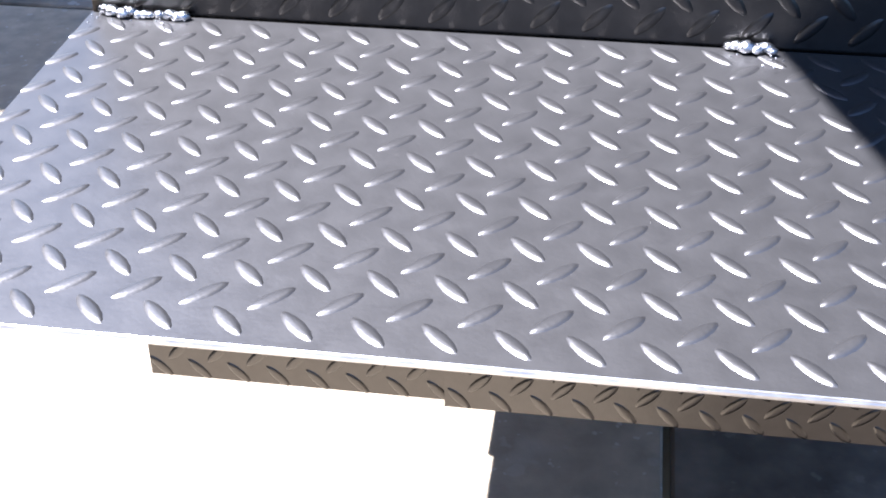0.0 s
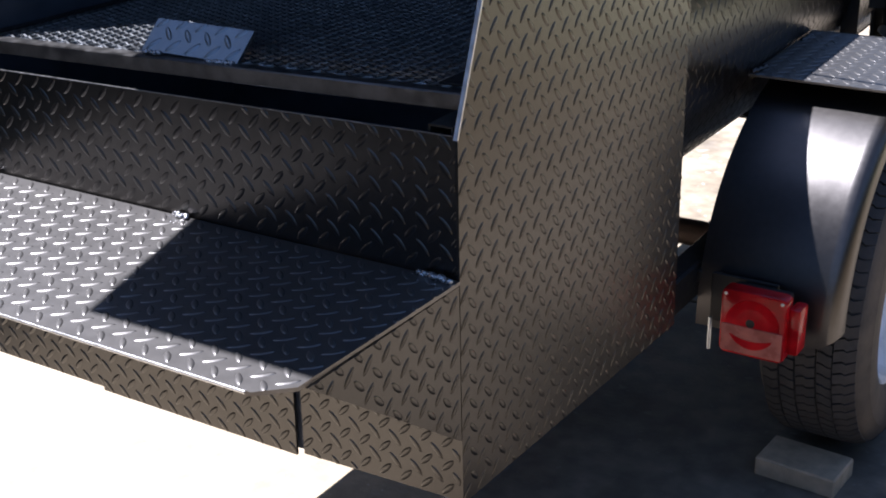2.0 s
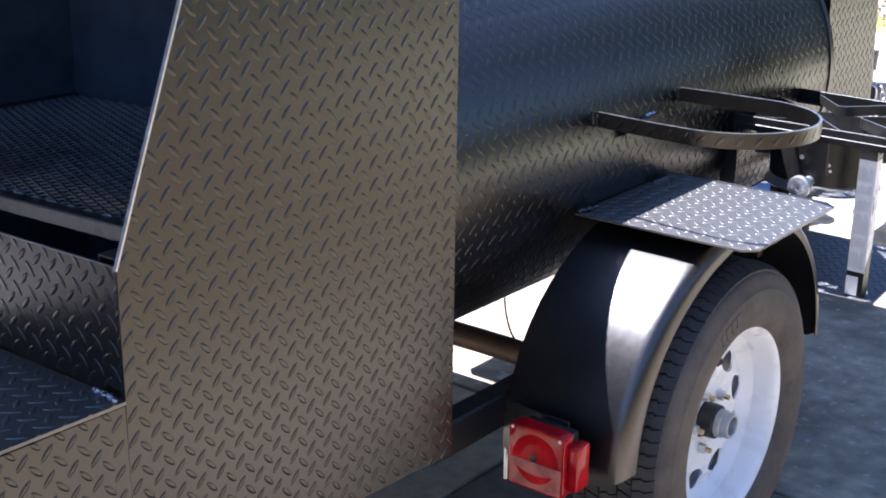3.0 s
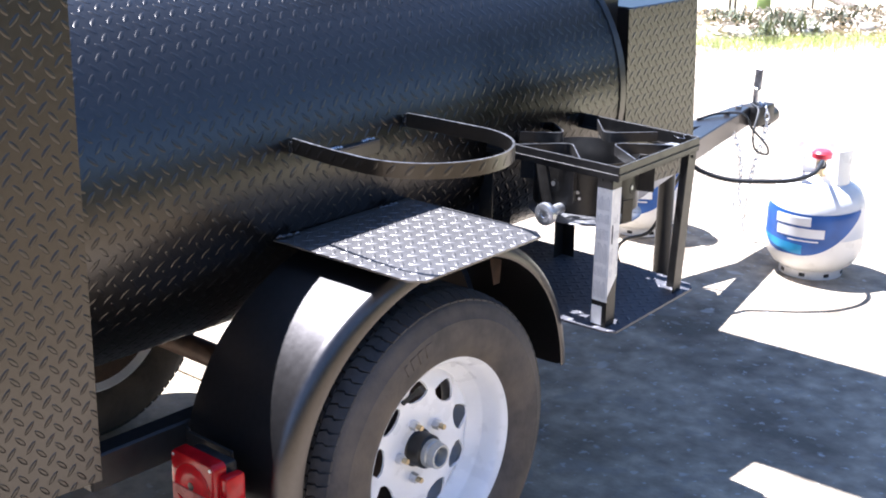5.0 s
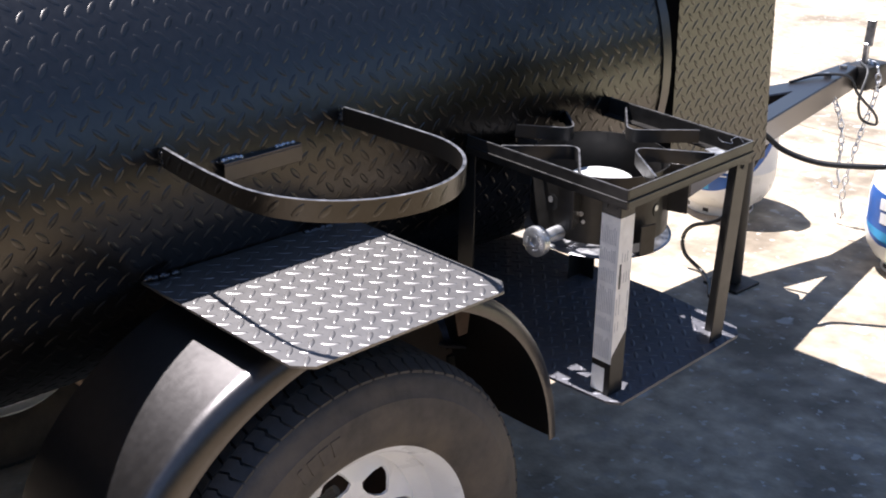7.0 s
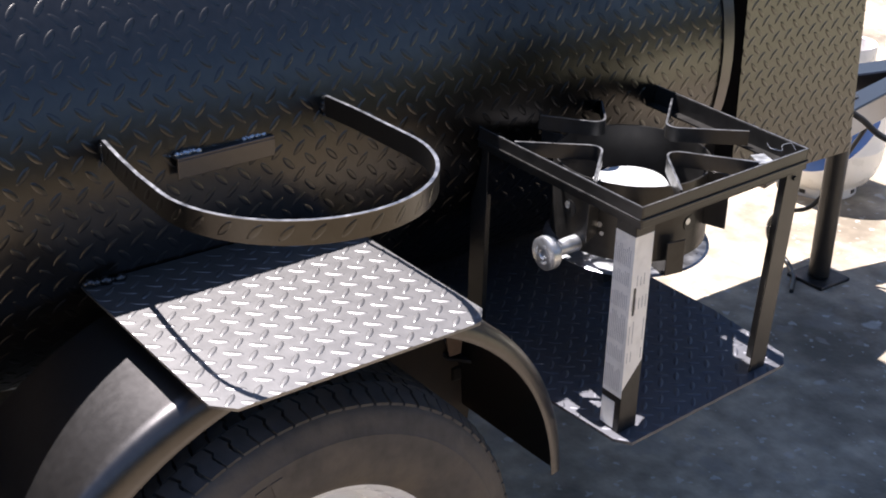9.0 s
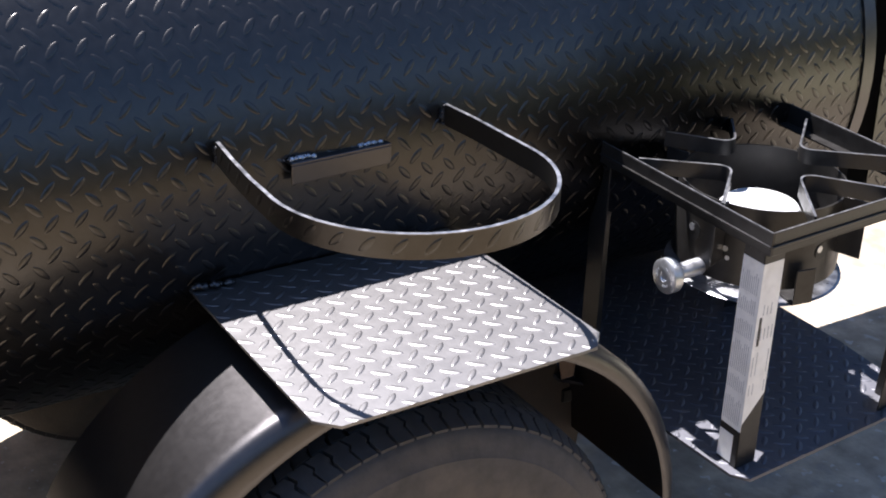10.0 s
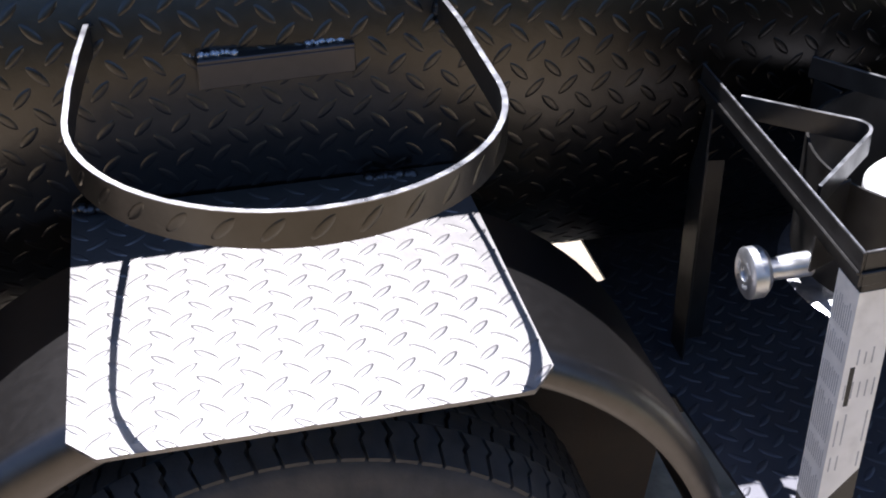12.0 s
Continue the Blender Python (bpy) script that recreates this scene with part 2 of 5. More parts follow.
def lathe(bm, profile, m, n=48, closed=False):
    """Turns (radius, height) pairs about the z axis of m."""
    rings = []
    for r, h in profile:
        if r < 1e-6:
            rings.append([bm.verts.new(m @ Vector((0, 0, h)))])
        else:
            rings.append([bm.verts.new(m @ Vector((r * math.cos(2 * math.pi * i / n), r * math.sin(2 * math.pi * i / n), h))) for i in range(n)])
    pairs = list(zip(rings, rings[1:])) + ([(rings[-1], rings[0])] if closed else [])
    for a, b in pairs:
        for i in range(n):
            j = (i + 1) % n
            if len(a) == 1 and len(b) == 1:
                continue
            if len(a) == 1:
                bm.faces.new((a[0], b[i], b[j]))
            elif len(b) == 1:
                bm.faces.new((a[i], a[j], b[0]))
            else:
                bm.faces.new((a[i], a[j], b[j], b[i]))
    return bm


def tube(bm, path, r, n=10, closed=False):
    """A round tube along a path of points."""
    pts = [Vector(p) for p in path]
    rings = []
    up = Vector((0, 0, 1))
    for i, p in enumerate(pts):
        if closed:
            d = pts[(i + 1) % len(pts)] - pts[i - 1]
        else:
            d = pts[min(i + 1, len(pts) - 1)] - pts[max(i - 1, 0)]
        d.normalize()
        side = d.cross(up)
        if side.length < 0.05:
            side = d.cross(Vector((1, 0, 0)))
        side.normalize()
        top = side.cross(d)
        rings.append([bm.verts.new(p + r * (math.cos(2 * math.pi * k / n) * side + math.sin(2 * math.pi * k / n) * top)) for k in range(n)])
    pairs = list(zip(rings, rings[1:])) + ([(rings[-1], rings[0])] if closed else [])
    for a, b in pairs:
        for k in range(n):
            bm.faces.new((a[k], a[(k + 1) % n], b[(k + 1) % n], b[k]))
    if not closed:
        bm.faces.new(rings[0])
        bm.faces.new(rings[-1][::-1])
    return bm


def strap(bm, path, height, thick):
    """An upright flat bar bent along a level path; path gives its top outer edge."""
    pts = [Vector(p) for p in path]
    rings = []
    for i, p in enumerate(pts):
        d = pts[min(i + 1, len(pts) - 1)] - pts[max(i - 1, 0)]
        d.z = 0
        d.normalize()
        s = Vector((-d.y, d.x, 0)) * thick
        z = Vector((0, 0, -height))
        rings.append([bm.verts.new(c) for c in (p, p + s, p + s + z, p + z)])
    for a, b in zip(rings, rings[1:]):
        for k in range(4):
            bm.faces.new((a[k], a[(k + 1) % 4], b[(k + 1) % 4], b[k]))
    bm.faces.new(rings[0])
    bm.faces.new(rings[-1][::-1])
    return bm


def curve_points(keys, steps=8):
    """A smooth line through the key points."""
    k = [Vector(p) for p in keys]
    k = [2 * k[0] - k[1]] + k + [2 * k[-1] - k[-2]]
    out = []
    for i in range(1, len(k) - 2):
        for s in range(steps):
            t = s / steps
            a, b, c, d = k[i - 1], k[i], k[i + 1], k[i + 2]
            out.append(0.5 * (2 * b + (c - a) * t + (2 * a - 5 * b + 4 * c - d) * t * t + (3 * b - a - 3 * c + d) * t ** 3))
    out.append(k[-2])
    return out


# raised lugs of tread plate: a checkerboard of lens-shaped ridges, alternately leaning left and right
PITCH, LUG_LONG, LUG_WIDE, LUG_HIGH = 0.0365, 0.0295, 0.0100, 0.0012
LUG_N = 12


def lug_shape():
    """A lens-shaped dome: three rings and a crown."""
    pts = []
    for k, (along, across, high) in enumerate(((1.0, 1.0, -0.0004), (0.90, 0.74, 0.55 * LUG_HIGH), (0.66, 0.40, 0.92 * LUG_HIGH))):
        for i in range(LUG_N):
            a = 2 * math.pi * i / LUG_N
            c, s = math.cos(a), math.sin(a)
            pts.append((LUG_LONG / 2 * c * along, LUG_WIDE / 2 * s * abs(s) ** 0.25 * across, high))
    return pts + [(0, 0, LUG_HIGH)]


LUG = lug_shape()


def inside(poly, u, v):
    hit = False
    for (x0, y0), (x1, y1) in zip(poly, poly[1:] + poly[:1]):
        if (y0 > v) != (y1 > v) and u < (x1 - x0) * (v - y0) / (y1 - y0) + x0:
            hit = not hit
    return hit


def lugs(poly, place, origin=(0, 0), pitch=(PITCH, PITCH)):
    """Vertices and faces of all lugs whose middle lies within poly; place(u, v, h) gives the point in space."""
    PU, PV = pitch
    us, vs = [p[0] for p in poly], [p[1] for p in poly]
    verts, faces = [], []
    j = math.floor((min(vs) - origin[1]) / (PV / 2)) - 1
    while origin[1] + j * PV / 2 < max(vs) + PV:
        v0 = origin[1] + j * PV / 2
        shift = PU / 2 if j % 2 else 0.0
        i = math.floor((min(us) - origin[0]) / PU) - 1
        while origin[0] + i * PU + shift < max(us) + PU:
            u0 = origin[0] + i * PU + shift
            if inside(poly, u0, v0):
                a = radians(-47 if j % 2 else 47)
                c, s = math.cos(a), math.sin(a)
                k = len(verts)
                # ridges are cut off where the sheet ends
                flat = [(u0 + x * c - y * s, v0 + x * s + y * c, h) for x, y, h in LUG]
                if not all(inside(poly, *flat[t][:2]) for t in (0, 3, 6, 9)):
                    kept = []
                    for x, y, h in flat:
                        lo, hi = (0.0, 1.0) if not inside(poly, x, y) else (1.0, 1.0)
                        for _ in range(7 if hi > lo else 0):
                            mid = (lo + hi) / 2
                            if inside(poly, u0 + (x - u0) * mid, v0 + (y - v0) * mid):
                                lo = mid
                            else:
                                hi = mid
                        kept.append((u0 + (x - u0) * lo, v0 + (y - v0) * lo, h))
                    flat = kept
                verts += [place(*p) for p in flat]
                n = LUG_N
                for e in range(n):
                    f = (e + 1) % n
                    faces.append((k + e, k + f, k + n + f, k + n + e))
                    faces.append((k + n + e, k + n + f, k + 2 * n + f, k + 2 * n + e))
                    faces.append((k + 2 * n + e, k + 2 * n + f, k + 3 * n))
            i += 1
        j += 1
    return verts, faces


def plate(name, poly, origin, u_way, v_way, thick, parent, label="", mat=None, grid=(0, 0), pitch=(PITCH, PITCH), relief=1.0):
    """A flat sheet of tread plate: outline poly in (u, v), lugs on the side that u x v looks to."""
    o, u, v = Vector(origin), Vector(u_way).normalized(), Vector(v_way).normalized()
    w = u.cross(v)
    put = lambda a, b, h: o + u * a + v * b + w * h * (relief if h > 0 else 1.0)
    n = len(poly)
    verts = [put(a, b, 0) for a, b in poly] + [put(a, b, -thick) for a, b in poly]
    faces = [tuple(range(n)), tuple(range(2 * n - 1, n - 1, -1))]
    faces += [(i, n + i, n + (i + 1) % n, (i + 1) % n) for i in range(n)]
    mesh = bpy.data.meshes.new(name)
    mesh.from_pydata(verts, [], faces)
    sheet = link_mesh(name, mesh, mat or PLATE, parent, label, 50)
    lv, lf = lugs(poly, put, grid, pitch)
    mesh = bpy.data.meshes.new("tread")
    mesh.from_pydata(lv, [], lf)
    tagged(link_mesh("tread", mesh, mat or PLATE, sheet, "", 50), kind="stuff")
    return sheet



# ---------------------------------------------------------------- ground
ground = thing("ground", "weathered grey concrete drive with open joints and dry soil beyond", "ground", kind="structure")
b = bmesh.new()
b.faces.new([b.verts.new((x, y, -0.025)) for x, y in ((-400, -400), (400, -400), (400, 400), (-400, 400))])
part("soil", b, SOIL, ground, "dry soil with thin grass")
JX, JY = -0.44, 1.80
slab_x = [JX - 9.0, JX - 6.0, JX - 3.0, JX, JX + 1.06, JX + 1.9]
slab_y = [JY - 3.4, JY, JY + 3.4, JY + 6.8]
for row, (y0, y1) in enumerate(zip(slab_y, slab_y[1:])):
    xs = slab_x if row == 0 else [x for x in slab_x if x not in (JX, JX + 1.06)]
    for x0, x1 in zip(xs, xs[1:]):
        b = bmesh.new()
        box(b, (x0 + 0.006, y0 + 0.006, -0.06), (x1 - 0.006, y1 - 0.006, 0.0), 0.004)
        # the first slab right of the JX joint is darker and browner
        dark_slab = row == 0 and x0 == JX
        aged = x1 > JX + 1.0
        part("slab", b, DARK_CONCRETE if dark_slab else AGED if aged else CONCRETE, ground, "dark brown concrete" if dark_slab else "aged grey concrete with pale chips" if aged else "")

# unseen ground outside the slabs, toned for bounce and reflections on the panels
b = bmesh.new()
box(b, (slab_x[-1], -40, -0.2), (40, 4.4, -0.008))
box(b, (-40, -40, -0.2), (slab_x[-1], slab_y[0], -0.008))
part("lawn", b, SIDE_GROUND, ground, "unseen brown ground beside the drive, added for the reflections")

# unseen walls added to shade the far side of the drive and its reflections
shade_walls = thing("house_wall", "unseen brown stucco wall added to shade the drive", "wall", kind="structure")
b = bmesh.new()
box(b, (-3.7, -2.17, 0.0), (-3.42, 1.12, 3.4))
box(b, (-3.7, 1.12, 0.0), (-3.42, 3.33, 3.75))
part("wall", b, STUCCO, shade_walls)
b = bmesh.new()
box(b, (-5.0, -9.0, 0.0), (-3.42, -2.17, 5.5))
part("wall", b, STUCCO, shade_walls)

# ---------------------------------------------------------------- smoker
smoker = thing("barbecue_smoker", "charcoal painted tread plate barbecue smoker mounted on a trailer", "smoker")
CX, CZ, CR = -0.458, 0.926, 0.407
CY0, CY1 = 0.70, 2.44
BW = 0.917
BOX_TOP = 1.57

# rear cabinet: side sheet with its rear edge leaning forward above the kink
side = [(0.0, 0.508), (0.71, 0.477), (0.71, BOX_TOP), (0.215, BOX_TOP), (0.0, 1.015)]
plate("side_panel", side, (0, 0, 0), (0, 1, 0), (0, 0, 1), 0.004, smoker, "tread plate side panel with a slanted rear edge", grid=(0.0852, 0.701), pitch=(0.0376, 0.0362))
b = bmesh.new()
prism(b, [(-BW + 0.026, max(y, 0.008), z) for y, z in side], (0.004, 0, 0))
part("side_panel", b, INSIDE, smoker)
b = bmesh.new()
prism(b, [(-0.0045, max(y, 0.008), z) for y, z in side], (-0.003, 0, 0))
part("inner_lining", b, INSIDE, smoker)
b = bmesh.new()
box(b, (-BW + 0.004, 0.215, BOX_TOP - 0.004), (-0.004, 0.70, BOX_TOP))
part("roof_sheet", b, SMOOTH, smoker)
b = bmesh.new()
box(b, (-BW + 0.004, 0.60, 0.50), (-0.008, 0.604, BOX_TOP - 0.005))
part("back_lining", b, INSIDE, smoker)
b = bmesh.new()
box(b, (-BW + 0.004, 0.692, 0.512), (-0.005, 0.698, BOX_TOP - 0.005))
part("front_wall", b, SMOOTH, smoker)
b = bmesh.new()
box(b, (-BW + 0.004, 0.004, 0.515), (-0.008, 0.60, 0.52))
part("floor_sheet", b, INSIDE, smoker)
# riser behind the step
plate("riser_panel", [(-BW, 0.83), (-0.004, 0.83), (-0.004, 1.018), (-BW, 0.998)], (0, 0.003, 0), (1, 0, 0), (0, 0, 1), 0.004, smoker, grid=(-0.353, 0.992), pitch=(0.0349, 0.0362))
# step
shelf = [(-BW, 0.0), (-BW, -0.352), (-0.04, -0.352), (-0.004, -0.318), (0.0, -0.01), (0.0, 0.0)]
plate("step_shelf", shelf, (0, 0.0, 0.832), (1, 0, 0), (0, 1, 0), 0.005, smoker, "tread plate step with a chamfered corner", SUNLIT_PLATE, grid=(-0.4652, -0.355), pitch=(0.0343, 0.0400))
# gusset under the step
plate("gusset", [(0.0, 0.826), (-0.305, 0.826), (0.0, 0.605)], (0, -0.002, 0), (0, 1, 0), (0, 0, 1), 0.004, smoker, "triangular tread plate gusset", grid=(-0.27, 0.55))
# skirt of two overlapped sheets
plate("skirt_panel", [(-BW, 0.502), (-0.60, 0.502), (-0.60, 0.826), (-BW, 0.826)], (0, 0.0, 0), (1, 0, 0), (0, 0, 1), 0.004, smoker, grid=(-0.857, 0.5665), pitch=(0.0337, 0.037))
plate("skirt_panel", [(-0.666, 0.499), (-0.278, 0.500), (-0.276, 0.826), (-0.666, 0.826)], (0, -0.0045, 0), (1, 0, 0), (0, 0, 1), 0.004, smoker, grid=(-0.637, 0.563), pitch=(0.0338, 0.036))
plate("skirt_panel", [(-0.268, 0.503), (-0.004, 0.511), (-0.004, 0.826), (-0.268, 0.826)], (0, 0.0, 0), (1, 0, 0), (0, 0, 1), 0.004, smoker, grid=(-0.26, 0.56), pitch=(0.0338, 0.036))

# chamber
b = bmesh.new()
N = 96
A0, A1 = radians(-190), radians(169.5)
outer, inner = [], []
for y in (CY0, CY1):
    outer.append([b.verts.new((CX + CR * math.cos(A0 + (A1 - A0) * i / N), y, CZ + CR * math.sin(A0 + (A1 - A0) * i / N))) for i in range(N + 1)])
    inner.append([b.verts.new((CX + (CR - 0.006) * math.cos(A0 + (A1 - A0) * i / N), y, CZ + (CR - 0.006) * math.sin(A0 + (A1 - A0) * i / N))) for i in range(N + 1)])
for i in range(N):
    b.faces.new((outer[0][i], outer[0][i + 1], outer[1][i + 1], outer[1][i]))
    b.faces.new((inner[0][i], inner[1][i], inner[1][i + 1], inner[0][i + 1]))
    for k in (0, 1):
        b.faces.new((outer[k][i], inner[k][i], inner[k][i + 1], outer[k][i + 1]))
for i in (0, N):
    b.faces.new((outer[0][i], outer[1][i], inner[1][i], inner[0][i]))
part("chamber_shell", b, DARKENED_PLATE, smoker, "round tread plate cooking chamber")
lv, lf = lugs([(CY0, -0.75 * CR * 2), (CY1, -0.75 * CR * 2), (CY1, 1.6 * CR), (CY0, 1.6 * CR)],
              lambda u, v, h: Vector((CX + (CR + 0.6 * h) * math.cos(v / CR), u, CZ + (CR + 0.6 * h) * math.sin(v / CR))), (0.8745, 0.352), (0.0366, 0.0417))
me = bpy.data.meshes.new("chamber_tread")
me.from_pydata(lv, [], lf)
tagged(link_mesh("chamber_tread", me, DARKENED_PLATE, smoker, "", 50), kind="stuff")
Y_AXIS = Matrix.Rotation(radians(-90), 4, "X")
b = bmesh.new()
lathe(b, [(0, 0.0), (CR, 0.0), (CR, 0.02), (0, 0.02)], Matrix.Translation((CX, CY1, CZ)) @ Y_AXIS, 64)
part("end_disc", b, SMOOTH, smoker)
b = bmesh.new()
lathe(b, [(CR - 0.01, -0.012), (CR + 0.004, -0.012), (CR + 0.004, 0.0), (CR - 0.01, 0.0)], Matrix.Translation((CX, CY1, CZ)) @ Y_AXIS, 96, True)
part("end_band", b, SMOOTH, smoker)

# front fire box
FX, FY0, FY1, FZ0, FZ1 = -0.12, 2.58, 2.945, 0.622, 1.145
plate("firebox_side", [(FY0, FZ0), (FY1 + 0.02, FZ0), (FY1 - 0.02, FZ1), (FY0 - 0.02, FZ1)], (FX, 0, 0), (0, 1, 0), (0, 0, 1), 0.004, smoker, "tread plate side of the front fire box", grid=(FY0 + 0.01, FZ0 + 0.01))
b = bmesh.new()
box(b, (2 * CX - FX, FY0, FZ0), (FX - 0.004, FY1 - 0.02, FZ1 + 0.002), 0.003)
part("firebox_body", b, SMOOTH, smoker)
b = bmesh.new()
box(b, (2 * CX - FX + 0.05, CY1 + 0.02, FZ0 + 0.02), (FX - 0.05, FY0 + 0.002, FZ1 + 0.1), 0.003)
part("firebox_neck", b, FRAME_BLACK, smoker)
# unseen leaning sheet, added to cast the long shadow ahead of the fire box
b = bmesh.new()
prism(b, [(-0.78, 2.385, 1.15), (-0.29, 2.335, 2.48), (-0.29, 3.148, 2.48), (-0.78, 3.19, 1.15)], (-0.005, 0, 0.002))
part("raised_firebox_lid", b, SMOOTH, smoker)

b = bmesh.new()
box(b, (-0.040, 0.012, 0.497), (-0.010, 0.70, 0.5075), 0.002)
part("bottom_angle", b, INSIDE, smoker, "black steel angle along the cabinet foot")
# dark sheet added behind the skirt joint so its slit stays dark
b = bmesh.new()
box(b, (-0.30, 0.0042, 0.507), (-0.24, 0.008, 0.826))
part("joint_backing", b, INSIDE, smoker)

# raised door over the step
b = bmesh.new()
prism(b, [(-BW + 0.032, 0.242, 1.572), (0.0, 0.242, 1.572), (0.0, -0.353, 1.99), (-BW + 0.032, -0.353, 1.99)], (0, 0.003, 0.004))
part("raised_door", b, FRAME_BLACK, smoker, "raised black door over the step")


def weld_bead(name, a, b_, r, parent, seed=0, mat=None):
    """A lumpy line of weld metal."""
    rnd = random.Random(seed)
    a, b_ = Vector(a), Vector(b_)
    n = max(3, int((b_ - a).length / (r * 0.8)))
    bm = bmesh.new()
    for i in range(n + 1):
        p = a.lerp(b_, i / n) + Vector((rnd.uniform(-1, 1), rnd.uniform(-1, 1), rnd.uniform(-0.5, 0.5))) * r * 0.4
        q = bmesh.new()
        bmesh.ops.create_icosphere(q, subdivisions=1, radius=r * rnd.uniform(0.7, 1.25))
        bmesh.ops.transform(q, matrix=Matrix.Translation(p) @ Matrix.Diagonal((1.2, 1, 0.75, 1)), verts=q.verts)
        merge(bm, q)
    for i in range(n * 2):
        p = a.lerp(b_, rnd.uniform(-0.15, 1.15)) + Vector((rnd.gauss(0, 0.5), -abs(rnd.gauss(0, 2.2)) if abs(a.y) < 0.1 else rnd.gauss(0, 1), 0)) * r
        q = bmesh.new()
        bmesh.ops.create_icosphere(q, subdivisions=1, radius=r * 0.16)
        bmesh.ops.transform(q, matrix=Matrix.Translation((p.x, p.y, min(a.z, b_.z))), verts=q.verts)
        merge(bm, q)
    return part(name, bm, mat or WELD, parent, "", 80)


weld_bead("weld", (-0.905, -0.004, 0.836), (-0.850, -0.006, 0.835), 0.0050, smoker, 1)
weld_bead("weld", (-0.476, -0.004, 0.836), (-0.446, -0.006, 0.836), 0.0052, smoker, 2)
weld_bead("weld", (-0.055, -0.006, 0.836), (-0.008, -0.012, 0.836), 0.005, smoker, 3)
weld_bead("weld", (-0.055, 1.20, 0.815), (-0.050, 1.25, 0.815), 0.006, smoker, 4, SMOOTH)
weld_bead("weld", (-0.055, 1.50, 0.815), (-0.052, 1.55, 0.815), 0.006, smoker, 5, SMOOTH)

# worn rear edge of the side panel, pale strip standing in for its highlight
b = bmesh.new()
prism(b, [(0.0010, -0.0030, 1.015), (0.0010, 0.2120, BOX_TOP), (0.0010, 0.2152, BOX_TOP), (0.0010, 0.0002, 1.015)], (-0.0060, 0, 0))
part("panel_edge", b, ZINC, smoker, "worn sheet edge with its highlight put in as pale metal")
b = bmesh.new()
prism(b, [(-BW, 0.0, 0.9985), (-0.008, 0.0, 1.0183), (-0.008, 0.0034, 1.0183), (-BW, 0.0034, 0.9985)], (0, 0, 0.001))
part("riser_edge", b, BARE, smoker)
# bright bead added on the worn step edge to draw its sun highlight
b = bmesh.new()
box(b, (-BW + 0.01, -0.3530, 0.8280), (-0.06, -0.352, 0.8316))
rod(b, (-BW + 0.012, -0.3512, 0.8296), (-0.048, -0.3512, 0.8296), 0.0024, 10)
part("step_edge", b, ZINC, smoker, "worn front edge of the step with a pale highlight bead")

# cooking grate of expanded metal inside the cabinet
GZ = 1.0615
# the rack drops a little towards the far end
RACK = Matrix(((1, 0, 0, 0), (0, 1, 0, 0), (0.03, 0, 1, 0), (0, 0, 0, 1)))
verts, faces = [], []


def strand(p, q, w, h):
    p, q = Vector(p), Vector(q)
    s = (q - p).cross(Vector((0, 0, 1))).normalized() * w / 2
    t = Vector((0, 0, h / 2))
    k = len(verts)
    for e in (p, q):
        for c in (s + t, -s + t, -s - t, s - t):
            verts.append(RACK @ (e + c))
    for i in range(4):
        j = (i + 1) % 4
        faces.append((k + i, k + j, k + 4 + j, k + 4 + i))


LWD, SWD = 0.040, 0.0165
iy = 0
while 0.052 + iy * SWD / 2 < 0.585:
    y = 0.052 + iy * SWD / 2
    x = -BW + 0.012 + (LWD / 2 if iy % 2 else 0)
    while x < -0.03:
        strand((x, y, GZ - 0.002), (x + LWD / 2, y + SWD / 2, GZ + 0.002), 0.0032, 0.003)
        strand((x, y, GZ - 0.002), (x - LWD / 2, y + SWD / 2, GZ + 0.002), 0.0032, 0.003)
        x += LWD
    iy += 1
me = bpy.data.meshes.new("cooking_grate")
me.from_pydata(verts, [], faces)
tagged(link_mesh("cooking_grate", me, GRATE, smoker, "dark expanded metal cooking grate"), kind="stuff")
b = bmesh.new()
box(b, (-BW + 0.006, 0.0300, 1.0415), (-0.008, 0.0335, 1.0625), 0.0012, RACK)
box(b, (-BW + 0.006, 0.0335, 1.0590), (-0.008, 0.0560, 1.0625), 0.0010, RACK)
part("grate_bar", b, BAR, smoker, "worn steel angle along the front of the grate")
for x0, x1 in ((-0.062, -0.008), (-BW + 0.006, -BW + 0.050)):
    b = bmesh.new()
    box(b, (x0, 0.0565, 1.0640), (x1, 0.59, 1.0670), 0.0008, RACK)
    part("grate_runner", b, FRAME_BLACK, smoker, "flat black runner along the side of the grate")
b = bmesh.new()
for lo, hi in (((-0.045, 0.006, 1.0085), (-0.010, 0.59, 1.0110)), ((-0.045, 0.006, 1.0255), (-0.010, 0.59, 1.0280)),
               ((-0.045, 0.006, 1.0110), (-0.0425, 0.59, 1.0255)), ((-0.0125, 0.006, 1.0110), (-0.010, 0.59, 1.0255))):
    box(b, lo, hi)
part("square_tube", b, FRAME_BLACK, smoker, "open ended square steel tube")
# tread plate tab leaning on the grate
tab_u = Vector((1, 0, 0))
tab_v = Vector((0, 0.70, 0.70)).normalized()
plate("grate_tab", [(-0.557, 0.0), (-0.381, 0.0), (-0.378, 0.053), (-0.555, 0.053)], (0, 0.050, 1.051), tab_u, tab_v, 0.004, smoker, "tread plate tab welded to the grate bar", SKY_STEEL, grid=(-0.541, 0.012))
weld_bead("weld", (-0.557, 0.046, 1.0500), (-0.522, 0.046, 1.0505), 0.004, smoker, 6)
weld_bead("weld", (-0.428, 0.044, 1.0515), (-0.383, 0.044, 1.0525), 0.004, smoker, 7)
